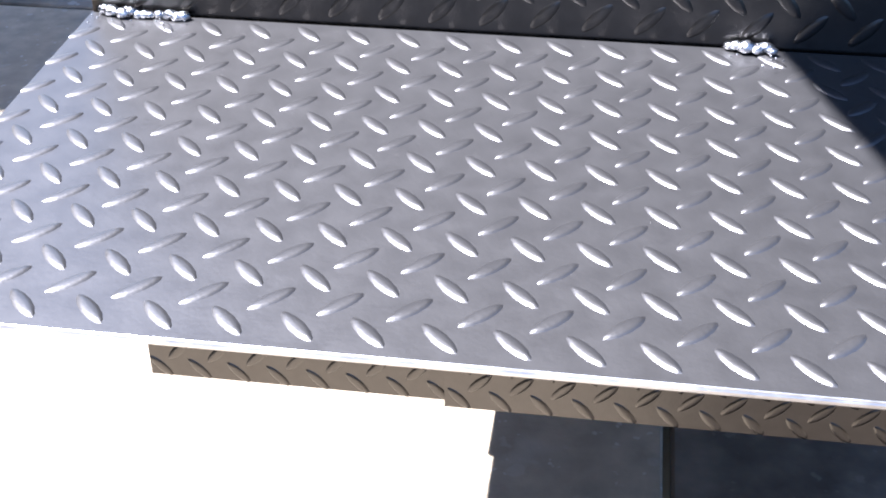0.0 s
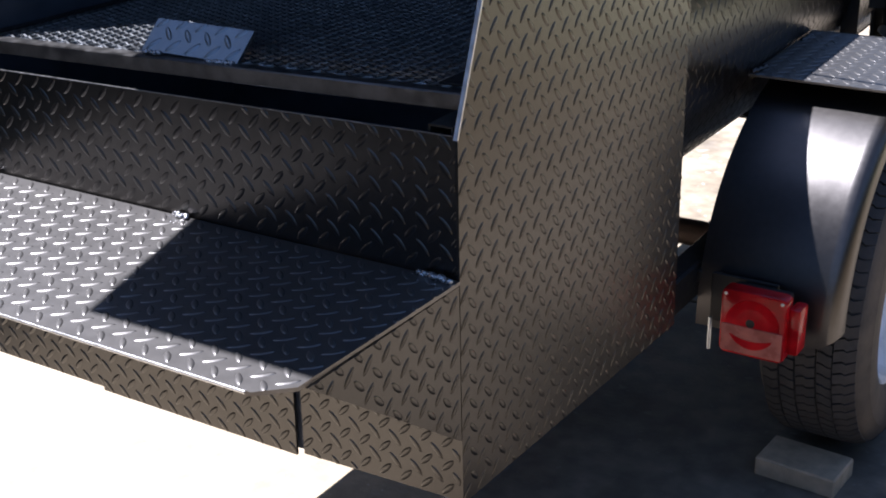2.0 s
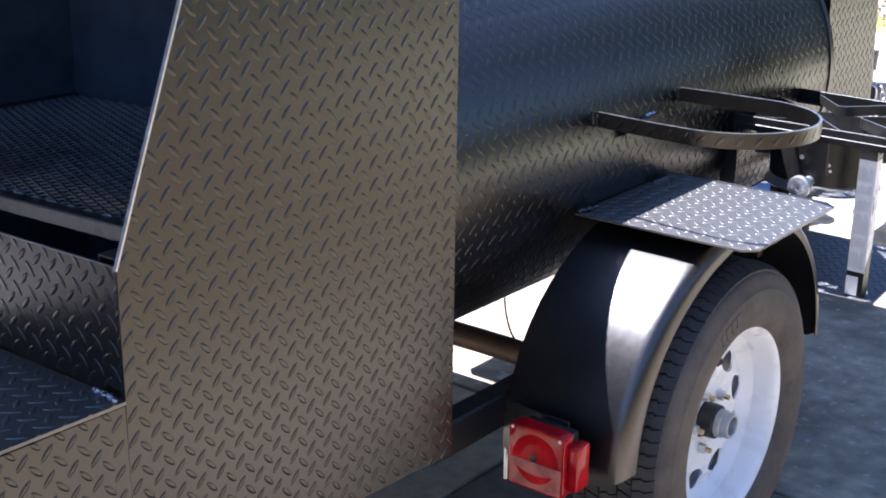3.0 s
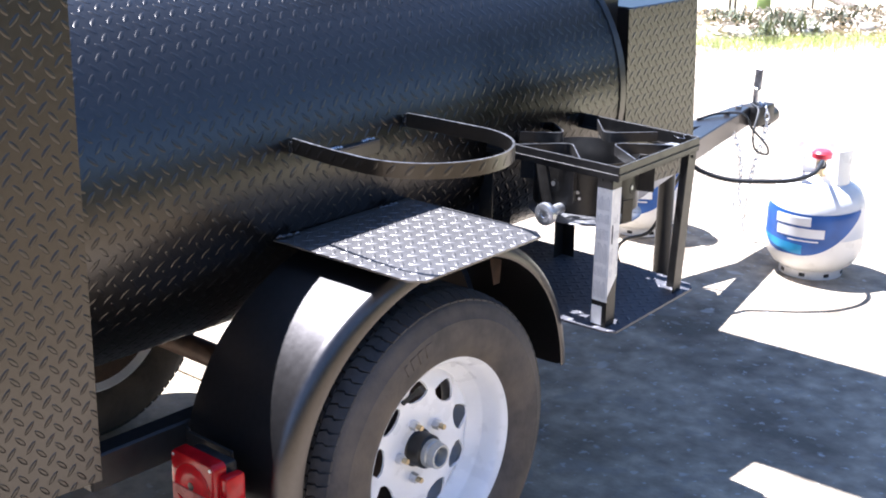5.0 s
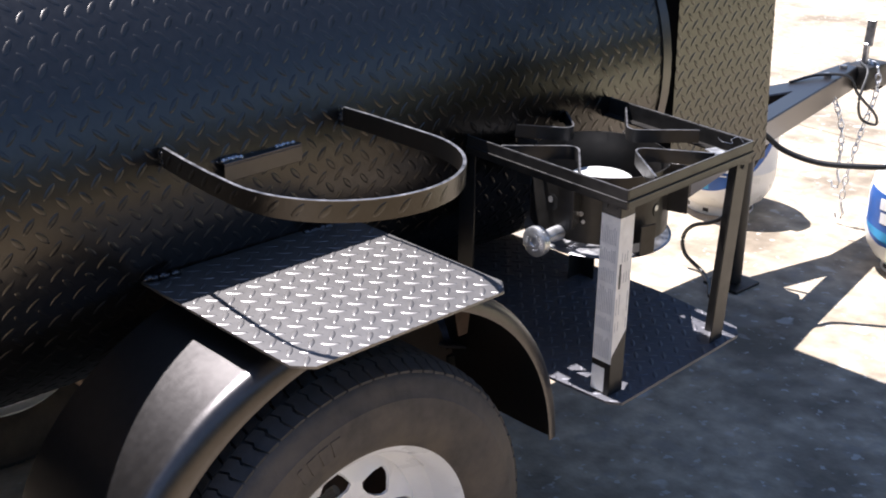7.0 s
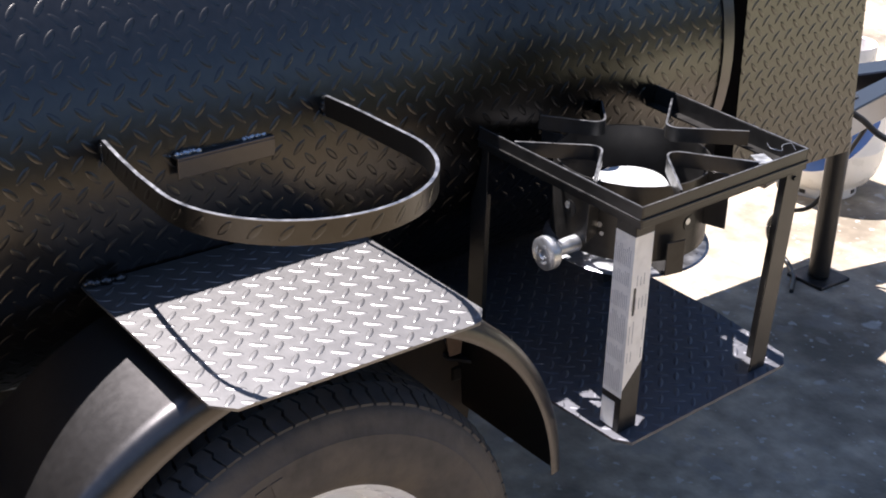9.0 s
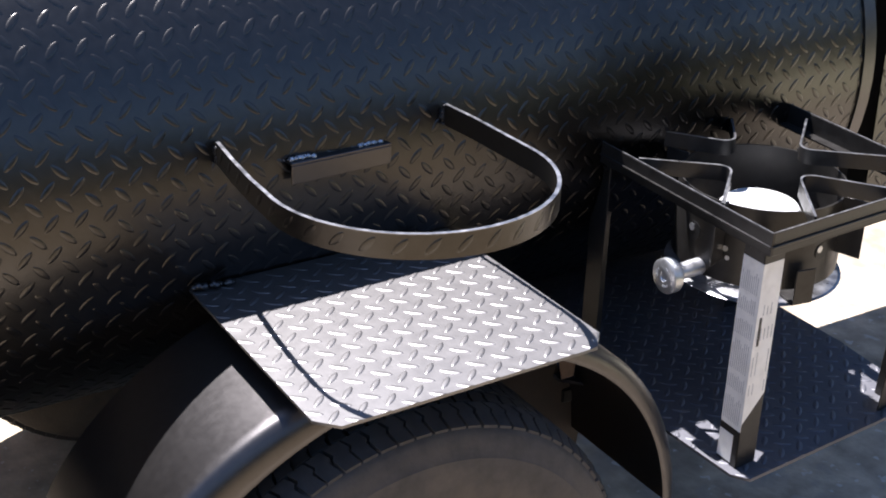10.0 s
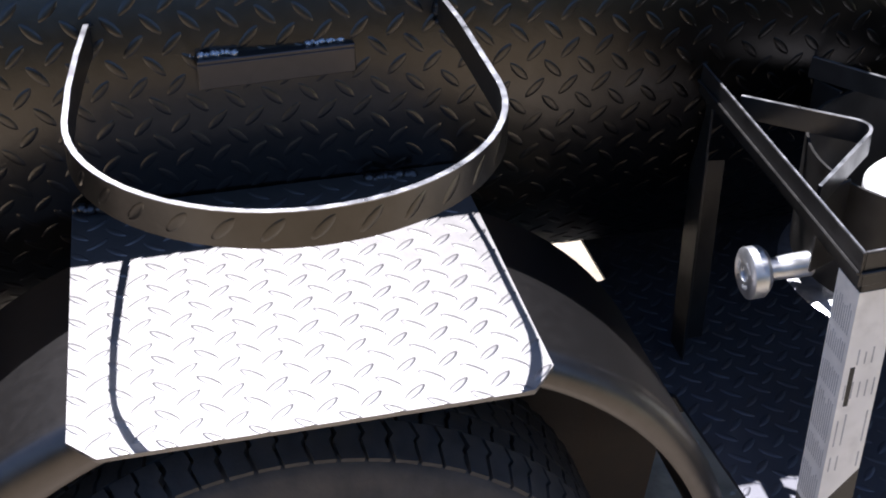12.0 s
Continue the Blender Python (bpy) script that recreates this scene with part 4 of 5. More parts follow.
def tail_light(xc):
    zc, y0 = 0.446, 0.834
    bm = bmesh.new()
    box(bm, (xc - 0.054, y0 + 0.028, zc - 0.056), (xc + 0.054, y0 + 0.064, zc + 0.056), 0.006, None, 2)
    body = part("tail_light", bm, FRAME_BLACK, trailer, "square red tail light with four screws")
    bm = bmesh.new()
    pts = rounded_square(0.124, 0.128, 0.012)
    q = bmesh.new()
    layers = []
    for y, k in ((y0 + 0.030, 1.0), (y0 + 0.006, 1.0), (y0 + 0.001, 0.975), (y0, 0.94)):
        layers.append([q.verts.new((xc + x * k, y, zc + z * k)) for x, z in pts])
    for p0, p1 in zip(layers, layers[1:]):
        for i in range(len(pts)):
            j = (i + 1) % len(pts)
            q.faces.new((p0[i], p0[j], p1[j], p1[i]))
    q.faces.new(layers[-1])
    q.faces.new(layers[0][::-1])
    merge(bm, q)
    part("lens", bm, LENS, body, "red plastic lens")
    bm = bmesh.new()
    lathe(bm, [(0.0, 0.0024), (0.030, 0.0018), (0.047, 0.0010), (0.049, 0.0022), (0.051, 0.0022), (0.052, 0.0)], Matrix.Translation((xc, y0 + 0.001, zc - 0.001)) @ Matrix.Rotation(radians(90), 4, "X"), 40)
    part("lens_disc", bm, LENS, body)
    bm = bmesh.new()
    lathe(bm, [(0.0, 0.0034), (0.006, 0.0034), (0.0085, 0.0026), (0.0085, 0.0)], Matrix.Translation((xc - 0.004, y0 + 0.001, zc + 0.004)) @ Matrix.Rotation(radians(90), 4, "X"), 20)
    part("bulb_boss", bm, GREASE, body, "dark bulb seen through the lens")
    bm = bmesh.new()
    pale = [(xc - 0.057, y0 - 0.0030, zc - 0.058), (xc + 0.057, y0 - 0.0030, zc - 0.058), (xc + 0.057, y0 - 0.0030, zc - 0.004), (xc - 0.057, y0 - 0.0030, zc - 0.004)]
    prism(bm, pale, (0, 0.0030, 0), 0.001)
    part("reflector", bm, REFLECT, body, "paler red lower half of the lens")
    bm = bmesh.new()
    crescent = [(xc + 0.046 * math.cos(radians(a)), y0 - 0.0040, zc + 0.046 * math.sin(radians(a))) for a in range(208, 333, 8)]
    crescent += [(xc + 0.038 * k / 4, y0 - 0.0040, zc - 0.030 + 0.008 * (k / 4) ** 2) for k in range(4, -5, -1)]
    prism(bm, crescent, (0, 0.0012, 0))
    part("lens_crescent", bm, LENS, body)
    bm = bmesh.new()
    box(bm, (xc + 0.060, y0 + 0.012, zc - 0.048), (xc + 0.083, y0 + 0.058, zc + 0.043), 0.006, None, 2)
    part("side_lens", bm, LENS, body, "red side marker lens")
    for sx in (-1, 1):
        for sz in (-1, 1):
            bm = bmesh.new()
            rod(bm, (xc + sx * 0.0525, y0 + 0.002, zc + sz * 0.0545), (xc + sx * 0.0525, y0 - 0.0022, zc + sz * 0.0545), 0.0032, 10, None, 0.0006)
            part("screw", bm, ZINC, body)
    return body


REFLECT = material("pale_red_reflector", (0.46, 0.145, 0.11), 0.30, 0.0, 0.25, 40, spec=0.3)
tail_light(0.101)
tail_light(2 * CX - 0.101)
b = bmesh.new()
rod(b, (0.006, 0.875, 0.36), (0.006, 0.875, 0.425), 0.0035, 8)
part("bracket_bolt", b, ZINC, trailer, "zinc plated bolt")
b = bmesh.new()
box(b, (-0.01, 0.913, 0.40), (0.12, 0.919, 0.50), 0.002)
part("light_bracket", b, FRAME_BLACK, trailer)
b = bmesh.new()
tube(b, curve_points([(-0.50, 1.60, 0.505), (-0.52, 1.60, 0.40), (-0.50, 1.61, 0.30), (-0.45, 1.62, 0.27)], 8), 0.003, 6)
part("hanging_wire", b, HOSE, trailer)

# stove platform
platform = plate("stove_platform", [(-0.385, 1.846), (-0.235, 1.846), (-0.215, 1.800), (-0.03, 1.800), (0.02, 1.846), (0.185, 1.855), (0.310, 1.859), (0.334, 1.876), (0.308, 2.256), (0.285, 2.284), (0.10, 2.308), (-0.385, 2.313)], (0, 0, 0.519), (1, 0, 0), (0, 1, 0), 0.005, trailer, "tread plate platform for the stove", SHADED_PLATE, grid=(-0.37, 1.875))
b = bmesh.new()
part("outrigger", box(b, (-0.03, 1.98, 0.474), (0.16, 2.02, 0.5135), 0.002), FRAME_BLACK, platform)
# far platform is unseen; added so its shadow falls under the chamber
far_deck = plate("side_platform", [(-1.075, 1.86), (-0.82, 1.86), (-0.82, 2.35), (-1.065, 2.335), (-1.105, 2.29), (-1.105, 1.89)], (0, 0, 0.519), (1, 0, 0), (0, 1, 0), 0.005, trailer, "unseen far side platform added to cast a ground shadow", SHADED_PLATE, grid=(-1.09, 1.875))
part("outrigger", box(bmesh.new(), (-1.05, 2.20, 0.474), (-0.82, 2.24, 0.5135), 0.002), FRAME_BLACK, far_deck)
part("outrigger", box(bmesh.new(), (-0.03, 2.20, 0.474), (0.18, 2.24, 0.5135), 0.002), FRAME_BLACK, platform)

# ---------------------------------------------------------------- stove
stove = thing("camp_stove", "black angle iron single burner gas stove on a tread plate platform", "stove")
SX0, SX1, SY0, SY1, SZ = -0.0955, 0.3225, 1.859, 2.253, 0.911
SB = 0.5195
for name, lo, hi in (("top_rail", (SX0, SY0, SZ - 0.034), (SX1, SY0 + 0.003, SZ)), ("top_rail", (SX0, SY1 - 0.003, SZ - 0.034), (SX1, SY1, SZ)),
                     ("top_rail", (SX0, SY0 + 0.003, SZ - 0.034), (SX0 + 0.003, SY1 - 0.003, SZ)), ("top_rail", (SX1 - 0.003, SY0 + 0.003, SZ - 0.034), (SX1, SY1 - 0.003, SZ))):
    b = bmesh.new()
    box(b, lo, hi, 0.0008)
    along_x = hi[0] - lo[0] > 0.1
    # inward ledge at the foot of the rail and a rolled lip
    if along_x:
        s = 1 if lo[1] < 2.0 else -1
        y = lo[1] if s > 0 else hi[1]
        box(b, (SX0 + 0.003, min(y, y + s * 0.022), SZ - 0.034), (SX1 - 0.003, max(y, y + s * 0.022), SZ - 0.031))
        box(b, (SX0, min(y, y - s * 0.003), SZ - 0.022), (SX1, max(y, y - s * 0.003), SZ - 0.018), 0.001)
    else:
        s = 1 if lo[0] < 0 else -1
        x = lo[0] if s > 0 else hi[0]
        box(b, (min(x, x + s * 0.022), SY0 + 0.025, SZ - 0.034), (max(x, x + s * 0.022), SY1 - 0.025, SZ - 0.031))
        box(b, (min(x, x - s * 0.003), SY0, SZ - 0.022), (max(x, x - s * 0.003), SY1, SZ - 0.018), 0.001)
    rail_ = part(name, b, STOVE, stove)
    b = bmesh.new()
    box(b, (lo[0] + 0.0005, lo[1] + 0.0005, SZ), (hi[0] - 0.0005, hi[1] - 0.0005, SZ + 0.0006))
    part("worn_lip", b, BARE, rail_, "thin bright worn lip")
LEG = 0.041
for x, y, sx, sy in ((SX1 - 0.027, SY0 + 0.022, -1, 1), (SX1 - 0.004, SY1 - 0.003, -1, -1), (SX0 + 0.014, SY0 + 0.012, 1, 1), (SX0 + 0.004, SY1 - 0.003, 1, -1)):
    b = bmesh.new()
    w = LEG
    box(b, (min(x, x + sx * w), min(y, y + sy * 0.003), SB), (max(x, x + sx * w), max(y, y + sy * 0.003), SZ - 0.034), 0.0006)
    box(b, (min(x, x + sx * 0.003), min(y, y + sy * w), SB), (max(x, x + sx * 0.003), max(y, y + sy * w), SZ - 0.034), 0.0006)
    if sy < 0:
        # the far legs lean in towards their feet
        for v in b.verts:
            lean = (SZ - 0.034 - v.co.z) / (SZ - SB)
            v.co.x += sx * 0.014 * lean
            v.co.y += sy * 0.012 * lean
    leg = part("leg", b, STOVE, stove, "angle iron leg")
    b = bmesh.new()
    for k in (0.25, 0.75):
        rod(b, (x + sx * w * k, y - sy * 0.0015, SZ - 0.045), (x + sx * w * k, y - sy * 0.003, SZ - 0.045), 0.004, 10)
    part("rivet", b, GREASE, leg)
    b = bmesh.new()
    rod(b, (x - sx * 0.003, y + sy * w * 0.5, SZ - 0.045), (x + sx * 0.001, y + sy * w * 0.5, SZ - 0.045), 0.004, 10)
    part("rivet", b, GREASE, leg)
    if sx < 0 and sy > 0:
        b = bmesh.new()
        box(b, (x - w + 0.001, y - 0.0006, SB + 0.062), (x + 0.0006, y, SZ - 0.062))
        prism(b, [(x, y, SB + 0.075), (x, y + w - 0.001, SB + 0.118), (x, y + w - 0.001, SZ - 0.062), (x, y, SZ - 0.062)], (0.0006, 0, 0))
        st = part("warning_label", b, STICKER, leg, "pale grey printed label")
        rnd = random.Random(5)
        # paragraphs of small print that run along the leg
        z = SB + 0.070
        while z < SZ - 0.085:
            tall = rnd.uniform(0.022, 0.052)
            for k in range(9):
                off = 0.0038 + 0.0038 * k
                cut = tall * rnd.uniform(0.75, 1.0)
                b = bmesh.new()
                box(b, (x - w + off, y - 0.0009, z), (x - w + off + 0.0010, y - 0.0005, z + cut))
                part("print_line", b, PRINT, st)
                if k % 2 == 0 and z > SB + 0.12 and rnd.random() < 0.6:
                    b = bmesh.new()
                    box(b, (x + 0.0005, y + off, z), (x + 0.0009, y + off + 0.0014, z + cut * 0.8))
                    part("print_line", b, PRINT, st)
            z += tall + rnd.uniform(0.006, 0.012)
        b = bmesh.new()
        box(b, (x + 0.0005, y + 0.006, SZ - 0.19), (x + 0.0009, y + 0.011, SZ - 0.145))
        part("print_line", b, GREASE, st)
        b = bmesh.new()
        box(b, (x - w + 0.001, y - 0.0006, SB + 0.004), (x - 0.012, y, SB + 0.05))
        part("small_label", b, STICKER, leg, "small pale label at the foot")

# pot rests: four bent flat bars with their bends towards the middle
SCX, SCY = (SX0 + SX1) / 2, (SY0 + SY1) / 2
for way, reach in (((1, 0), 0.193), ((-1, 0), 0.193), ((0, 1), 0.182), ((0, -1), 0.182)):
    d = Vector((way[0], way[1], 0))
    s = Vector((-way[1], way[0], 0))
    c = Vector((SCX, SCY, SZ - 0.005))
    path = [c + d * reach - s * 0.092]
    for k in range(9):
        t = k / 8
        path.append((1 - t) ** 2 * (c + d * 0.098 - s * 0.020) + 2 * t * (1 - t) * (c + d * 0.070) + t * t * (c + d * 0.098 + s * 0.020))
    path.append(c + d * reach + s * 0.092)
    b = bmesh.new()
    strap(b, path, 0.024, 0.0035)
    bar = part("pot_rest", b, STOVE, stove, "bent flat bar pot rest")
    b = bmesh.new()
    strap(b, [(p[0], p[1], p[2] + 0.0007) for p in path], 0.0008, 0.0035)
    part("worn_edge", b, BARE, bar)
# pale tab and a twist of wire by the far corner
b = bmesh.new()
prism(b, [(0.262, 2.178, 0.895), (0.272, 2.200, 0.896), (0.317, 2.170, 0.905), (0.310, 2.142, 0.905)], (0, 0, 0.002))
part("corner_tab", b, ZINC, stove, "pale bent sheet tab")
b = bmesh.new()
tube(b, curve_points([(0.318, 2.222, 0.914), (0.303, 2.228, 0.919), (0.296, 2.214, 0.916), (0.305, 2.203, 0.913), (0.290, 2.192, 0.915), (0.276, 2.199, 0.917)], 5), 0.0006, 6)
part("tie_wire", b, BARE, stove, "short twist of bright wire")
# wind guard, pan, burner
GUARD = Matrix.Translation((SCX, SCY, 0))
b = bmesh.new()
n = 48
lathe(b, [(0.133, 0.752), (0.133, 0.876), (0.130, 0.876), (0.130, 0.752)], GUARD, n, True)
guard = part("wind_guard", b, STOVE, stove, "round black wind guard")
# dark discs stand for holes, small pale ones for light seen through them
for a, z, wide, mat in ((-92, 0.814, 0.014, PRINT), (2, 0.806, 0.013, ZINC), (-66, 0.806, 0.0045, ZINC), (-64, 0.792, 0.0035, ZINC), (48, 0.806, 0.013, INSIDE), (95, 0.81, 0.013, INSIDE), (140, 0.81, 0.013, INSIDE), (-140, 0.81, 0.013, INSIDE)):
    d = Vector((math.cos(radians(a)), math.sin(radians(a)), 0))
    s = Vector((-d.y, d.x, 0))
    c = Vector((SCX, SCY, z))
    b = bmesh.new()
    rod(b, c + d * 0.1325, c + d * 0.1337, wide, 16)
    hole = part("vent_hole", b, GREASE if wide > 0.01 else mat, guard)
    # pale disc painted in for the sunlit inside behind the hole
    if wide > 0.01 and mat != INSIDE:
        b = bmesh.new()
        rod(b, c + d * 0.1330 - s * 0.005 + Vector((0, 0, 0.004)), c + d * 0.1345 - s * 0.005 + Vector((0, 0, 0.004)), wide * 0.42, 12)
        part("bolt_end", b, ZINC, hole)
b = bmesh.new()
lathe(b, [(0.0, 0.728), (0.139, 0.728), (0.143, 0.731), (0.139, 0.733), (0.0, 0.733)], GUARD, 48)
part("heat_pan", b, BARE, stove, "round sheet steel heat pan")
# bent strap bracket standing on the pan
b = bmesh.new()
TURN = GUARD @ Matrix.Rotation(radians(-12), 4, "Z")
box(b, (0.146, -0.022, 0.734), (0.149, 0.014, 0.790), 0.001, TURN)
box(b, (0.100, -0.022, 0.7335), (0.146, 0.014, 0.7365), 0.001, TURN)
part("pan_bracket", b, STOVE, stove, "bent black bracket on the pan")
for a in (22, 112, 202, 292):
    b = bmesh.new()
    box(b, (0.132, -0.0015, 0.790), (0.172, 0.0015, 0.880), 0.0006, GUARD @ Matrix.Rotation(radians(a), 4, "Z"))
    part("guard_strap", b, STOVE, stove)
b = bmesh.new()
lathe(b, [(0.0, 0.785), (0.02, 0.785), (0.060, 0.790), (0.066, 0.797), (0.066, 0.824), (0.061, 0.830), (0.02, 0.832), (0.0, 0.832)], GUARD, 36)
rod(b, (SCX, SCY, 0.742), (SCX, SCY, 0.780), 0.018)
part("burner", b, CAST, stove, "pale cast burner head")
# air shutter and mixing tube
KX, KZ = 0.127, 0.762
b = bmesh.new()
lathe(b, [(0, 0.0), (0.011, 0.0), (0.013, 0.03), (0.014, 0.10), (0, 0.10)], Matrix.Translation((KX, 1.875, KZ)) @ Matrix.Rotation(radians(-90), 4, "X"), 24)
tube_ = part("mixing_tube", b, ZINC, stove, "zinc plated mixing tube")
b = bmesh.new()
lathe(b, [(0, 0.0025), (0.008, 0.0025), (0.008, 0.0), (0.023, 0.0), (0.0268, 0.0025), (0.0268, 0.017), (0.022, 0.023), (0.012, 0.026), (0.0, 0.027)], Matrix.Translation((KX, 1.852, KZ)) @ Matrix.Rotation(radians(-90), 4, "X"), 36)
shutter = part("air_shutter", b, ZINC, tube_, "round zinc plated air shutter")
for a in (35, 155, 275):
    b = bmesh.new()
    for k in range(3):
        t = radians(a + 18 * k)
        rod(b, (KX + 0.0145 * math.cos(t), 1.8518, KZ + 0.0145 * math.sin(t)), (KX + 0.0145 * math.cos(t), 1.8526, KZ + 0.0145 * math.sin(t)), 0.0022, 8)
    part("shutter_slot", b, PRINT, tube_)
# the stove's frame is bent a little out of square
BENT = [Vector(p) for p in ((-0.097, 1.868, 0), (0.333, 1.851, 0), (0.308, 2.237, 0), (-0.112, 2.273, 0))]


def bend(ob):
    for v in ob.data.vertices:
        a = (v.co.x / UNIT - SX0) / (SX1 - SX0)
        c = (v.co.y / UNIT - SY0) / (SY1 - SY0)
        p = (1 - c) * ((1 - a) * BENT[0] + a * BENT[1]) + c * ((1 - a) * BENT[3] + a * BENT[2])
        v.co.x, v.co.y = UNIT * p.x, UNIT * p.y


for ob in stove.children_recursive:
    bend(ob)


# ---------------------------------------------------------------- gas bottles
def bottle(x, y, facing, name_label):
    tank = thing("gas_bottle", name_label, "gas bottle", "gas bottles on the drive")
    tank.location = (UNIT * x, UNIT * y, 0)
    tank.scale = (1.1, 1.1, 1.1)
    bm = bmesh.new()
    lathe(bm, [(0, 0.022), (0.10, 0.024), (0.135, 0.045), (0.158, 0.08), (0.166, 0.115), (0.1665, 0.15), (0.168, 0.152), (0.168, 0.157), (0.1665, 0.159), (0.166, 0.235), (0.158, 0.275), (0.138, 0.308), (0.105, 0.330), (0.06, 0.342), (0.03, 0.345), (0.0, 0.345)], Matrix.Identity(4), 64)
    part("shell", bm, TANK, tank, "white enamelled steel shell", 60)
    bm = bmesh.new()
    lathe(bm, [(0.108, 0.0), (0.106, 0.032), (0.103, 0.032), (0.104, 0.0)], Matrix.Identity(4), 48, True)
    base_ = part("foot_ring", bm, TANK, tank, "white foot ring with dark vent slots")
    for k in range(8):
        a = radians(45 * k + 10)
        bm = bmesh.new()
        box(bm, (0.1055, -0.010, 0.009), (0.1085, 0.010, 0.021), 0.001, Matrix.Rotation(a, 4, "Z"))
        part("vent_slot", bm, GREASE, base_)
    bm = bmesh.new()
    N_ = 40
    rows_ = []
    for i in range(N_ + 1):
        a = facing + radians(35 + 290 * i / N_)
        rows_.append([bm.verts.new((r * math.cos(a), r * math.sin(a), z)) for r, z in ((0.098, 0.328), (0.096, 0.445), (0.100, 0.450), (0.101, 0.445), (0.101, 0.328))])
    for p, q in zip(rows_, rows_[1:]):
        for k in range(4):
            bm.faces.new((p[k], p[k + 1], q[k + 1], q[k]))
    part("collar", bm, TANK, tank, "white valve guard collar")
    bm = bmesh.new()
    rod(bm, (0, 0, 0.34), (0, 0, 0.40), 0.018, 16)
    rod(bm, (0, 0, 0.385), (0.045 * math.cos(facing), 0.045 * math.sin(facing), 0.385), 0.013, 14)
    part("valve", bm, BRASS, tank, "brass valve")
    bm = bmesh.new()
    lathe(bm, [(0, 0.40), (0.020, 0.40), (0.033, 0.404), (0.034, 0.420), (0.026, 0.428), (0, 0.428)], Matrix.Translation((0, 0, 0.005)), 20)
    part("valve_wheel", bm, RED, tank, "red plastic valve wheel")
    # printed band: a blue patch bounded by a sweeping lower edge
    def patch(name, mat, a0, a1, low, high, lift, label=""):
        bm_ = bmesh.new()
        M = 40
        cols = []
        for i in range(M + 1):
            t = i / M
            a = facing + radians(a0 + (a1 - a0) * t)
            z0, z1 = low(t), high(t)
            z0 = min(z0, z1 - 0.0005)
            col = []
            for k in range(9):
                z = z0 + (z1 - z0) * k / 8
                r = 0.1665 if z < 0.235 else 0.166 - 0.008 * ((z - 0.235) / 0.04)
                if z < 0.115:
                    r = 0.166 - 0.008 * ((0.115 - z) / 0.035)
                col.append(bm_.verts.new(((r + lift) * math.cos(a), (r + lift) * math.sin(a), z)))
            cols.append(col)
        for p, q in zip(cols, cols[1:]):
            for k in range(8):
                bm_.faces.new((p[k], q[k], q[k + 1], p[k + 1]))
        return part(name, bm_, mat, tank, label, 80)
    low_edge = lambda t: 0.100 + 0.150 * max(0.0, (t - 0.42) / 0.58) ** 1.9 + 0.05 * max(0.0, (0.22 - t) / 0.22) ** 1.5
    high_edge = lambda t: 0.258 - 0.012 * math.sin(math.pi * t)
    patch("white_sweep", WHITE, -74, 62, lambda t: low_edge(t) - 0.006, low_edge, 0.0018)
    patch("blue_print", BLUE, -74, 62, low_edge, high_edge, 0.0022, "blue printed band with plain white lettering bars")
    patch("light_print", CYAN, -70, -12, lambda t: 0.106 + 0.035 * (1 - t) ** 2, lambda t: 0.150 - 0.012 * t, 0.0028)
    for a0, a1, z0, z1 in ((-48, -4, 0.206, 0.238), (-46, 12, 0.166, 0.198), (-30, 6, 0.152, 0.157)):
        patch("letter_bar", WHITE, a0, a1, lambda t, z=z0: z, lambda t, z=z1: z, 0.0034)
    return tank


bottle(-0.190, 4.058, math.atan2(-4.56, 2.03), "white gas bottle with a blue printed band and red valve wheel")
bottle(-0.97, 4.07, math.atan2(-4.2, 2.6), "white gas bottle with a blue printed band beside the tongue")

hose = thing("gas_hose", "black rubber gas hose sagging to the bottle", "hose")
b = bmesh.new()
tube(b, curve_points([(-0.170, 4.023, 0.425), (-0.150, 3.98, 0.445), (-0.120, 3.91, 0.472), (-0.104, 3.858, 0.470), (-0.097, 3.783, 0.453), (-0.128, 3.684, 0.443), (-0.205, 3.592, 0.443), (-0.294, 3.522, 0.448), (-0.373, 3.468, 0.477), (-0.415, 3.42, 0.525), (-0.44, 3.36, 0.551), (-0.42, 3.15, 0.551), (-0.38, 2.97, 0.551)], 10), 0.0085, 10)
part("hose_tube", b, HOSE, hose)
b = bmesh.new()
rod(b, (-0.180, 4.038, 0.424), (-0.158, 3.996, 0.437), 0.016, 14)
part("hose_nut", b, GREASE, hose, "black coupling nut")
hose2 = thing("cable", "thin black cable looping down to the concrete by the jack", "cable")
b = bmesh.new()
tube(b, curve_points([(-0.50, 3.60, 0.462), (-0.545, 3.58, 0.35), (-0.585, 3.52, 0.20), (-0.68, 3.50, 0.147), (-0.714, 3.50, 0.098), (-0.70, 3.50, 0.045), (-0.634, 3.50, 0.008), (-0.56, 3.44, 0.006), (-0.50, 3.36, 0.006)], 10), 0.0065, 8)
part("cable_run", b, HOSE, hose2)

# wooden chock behind the tyre
chock = thing("wood_block", "raw sawn pine block under the tyre", "wood block")
b = bmesh.new()
box(b, (-0.085, -0.055, 0.0), (0.085, 0.055, 0.042), 0.003)
wb = part("block", b, WOOD, chock)
chock.location = (UNIT * 0.145, UNIT * 1.105, 0.0)
chock.rotation_euler = (0, 0, radians(-4))

# ---------------------------------------------------------------- far bed, grass, hedge
rnd = random.Random(11)


def bed(u, n, z=0.0):
    """A point of the oblique planting bed: u along it, n away from the drive."""
    return Vector((-3.4 + 0.6 * u - 0.8 * n, 9.1 + 0.8 * u + 0.6 * n, z))


GRASS = material("verge_grass", (0.52, 0.55, 0.22), 0.8, 0.0, 0.4, 5)
verts, faces = [], []
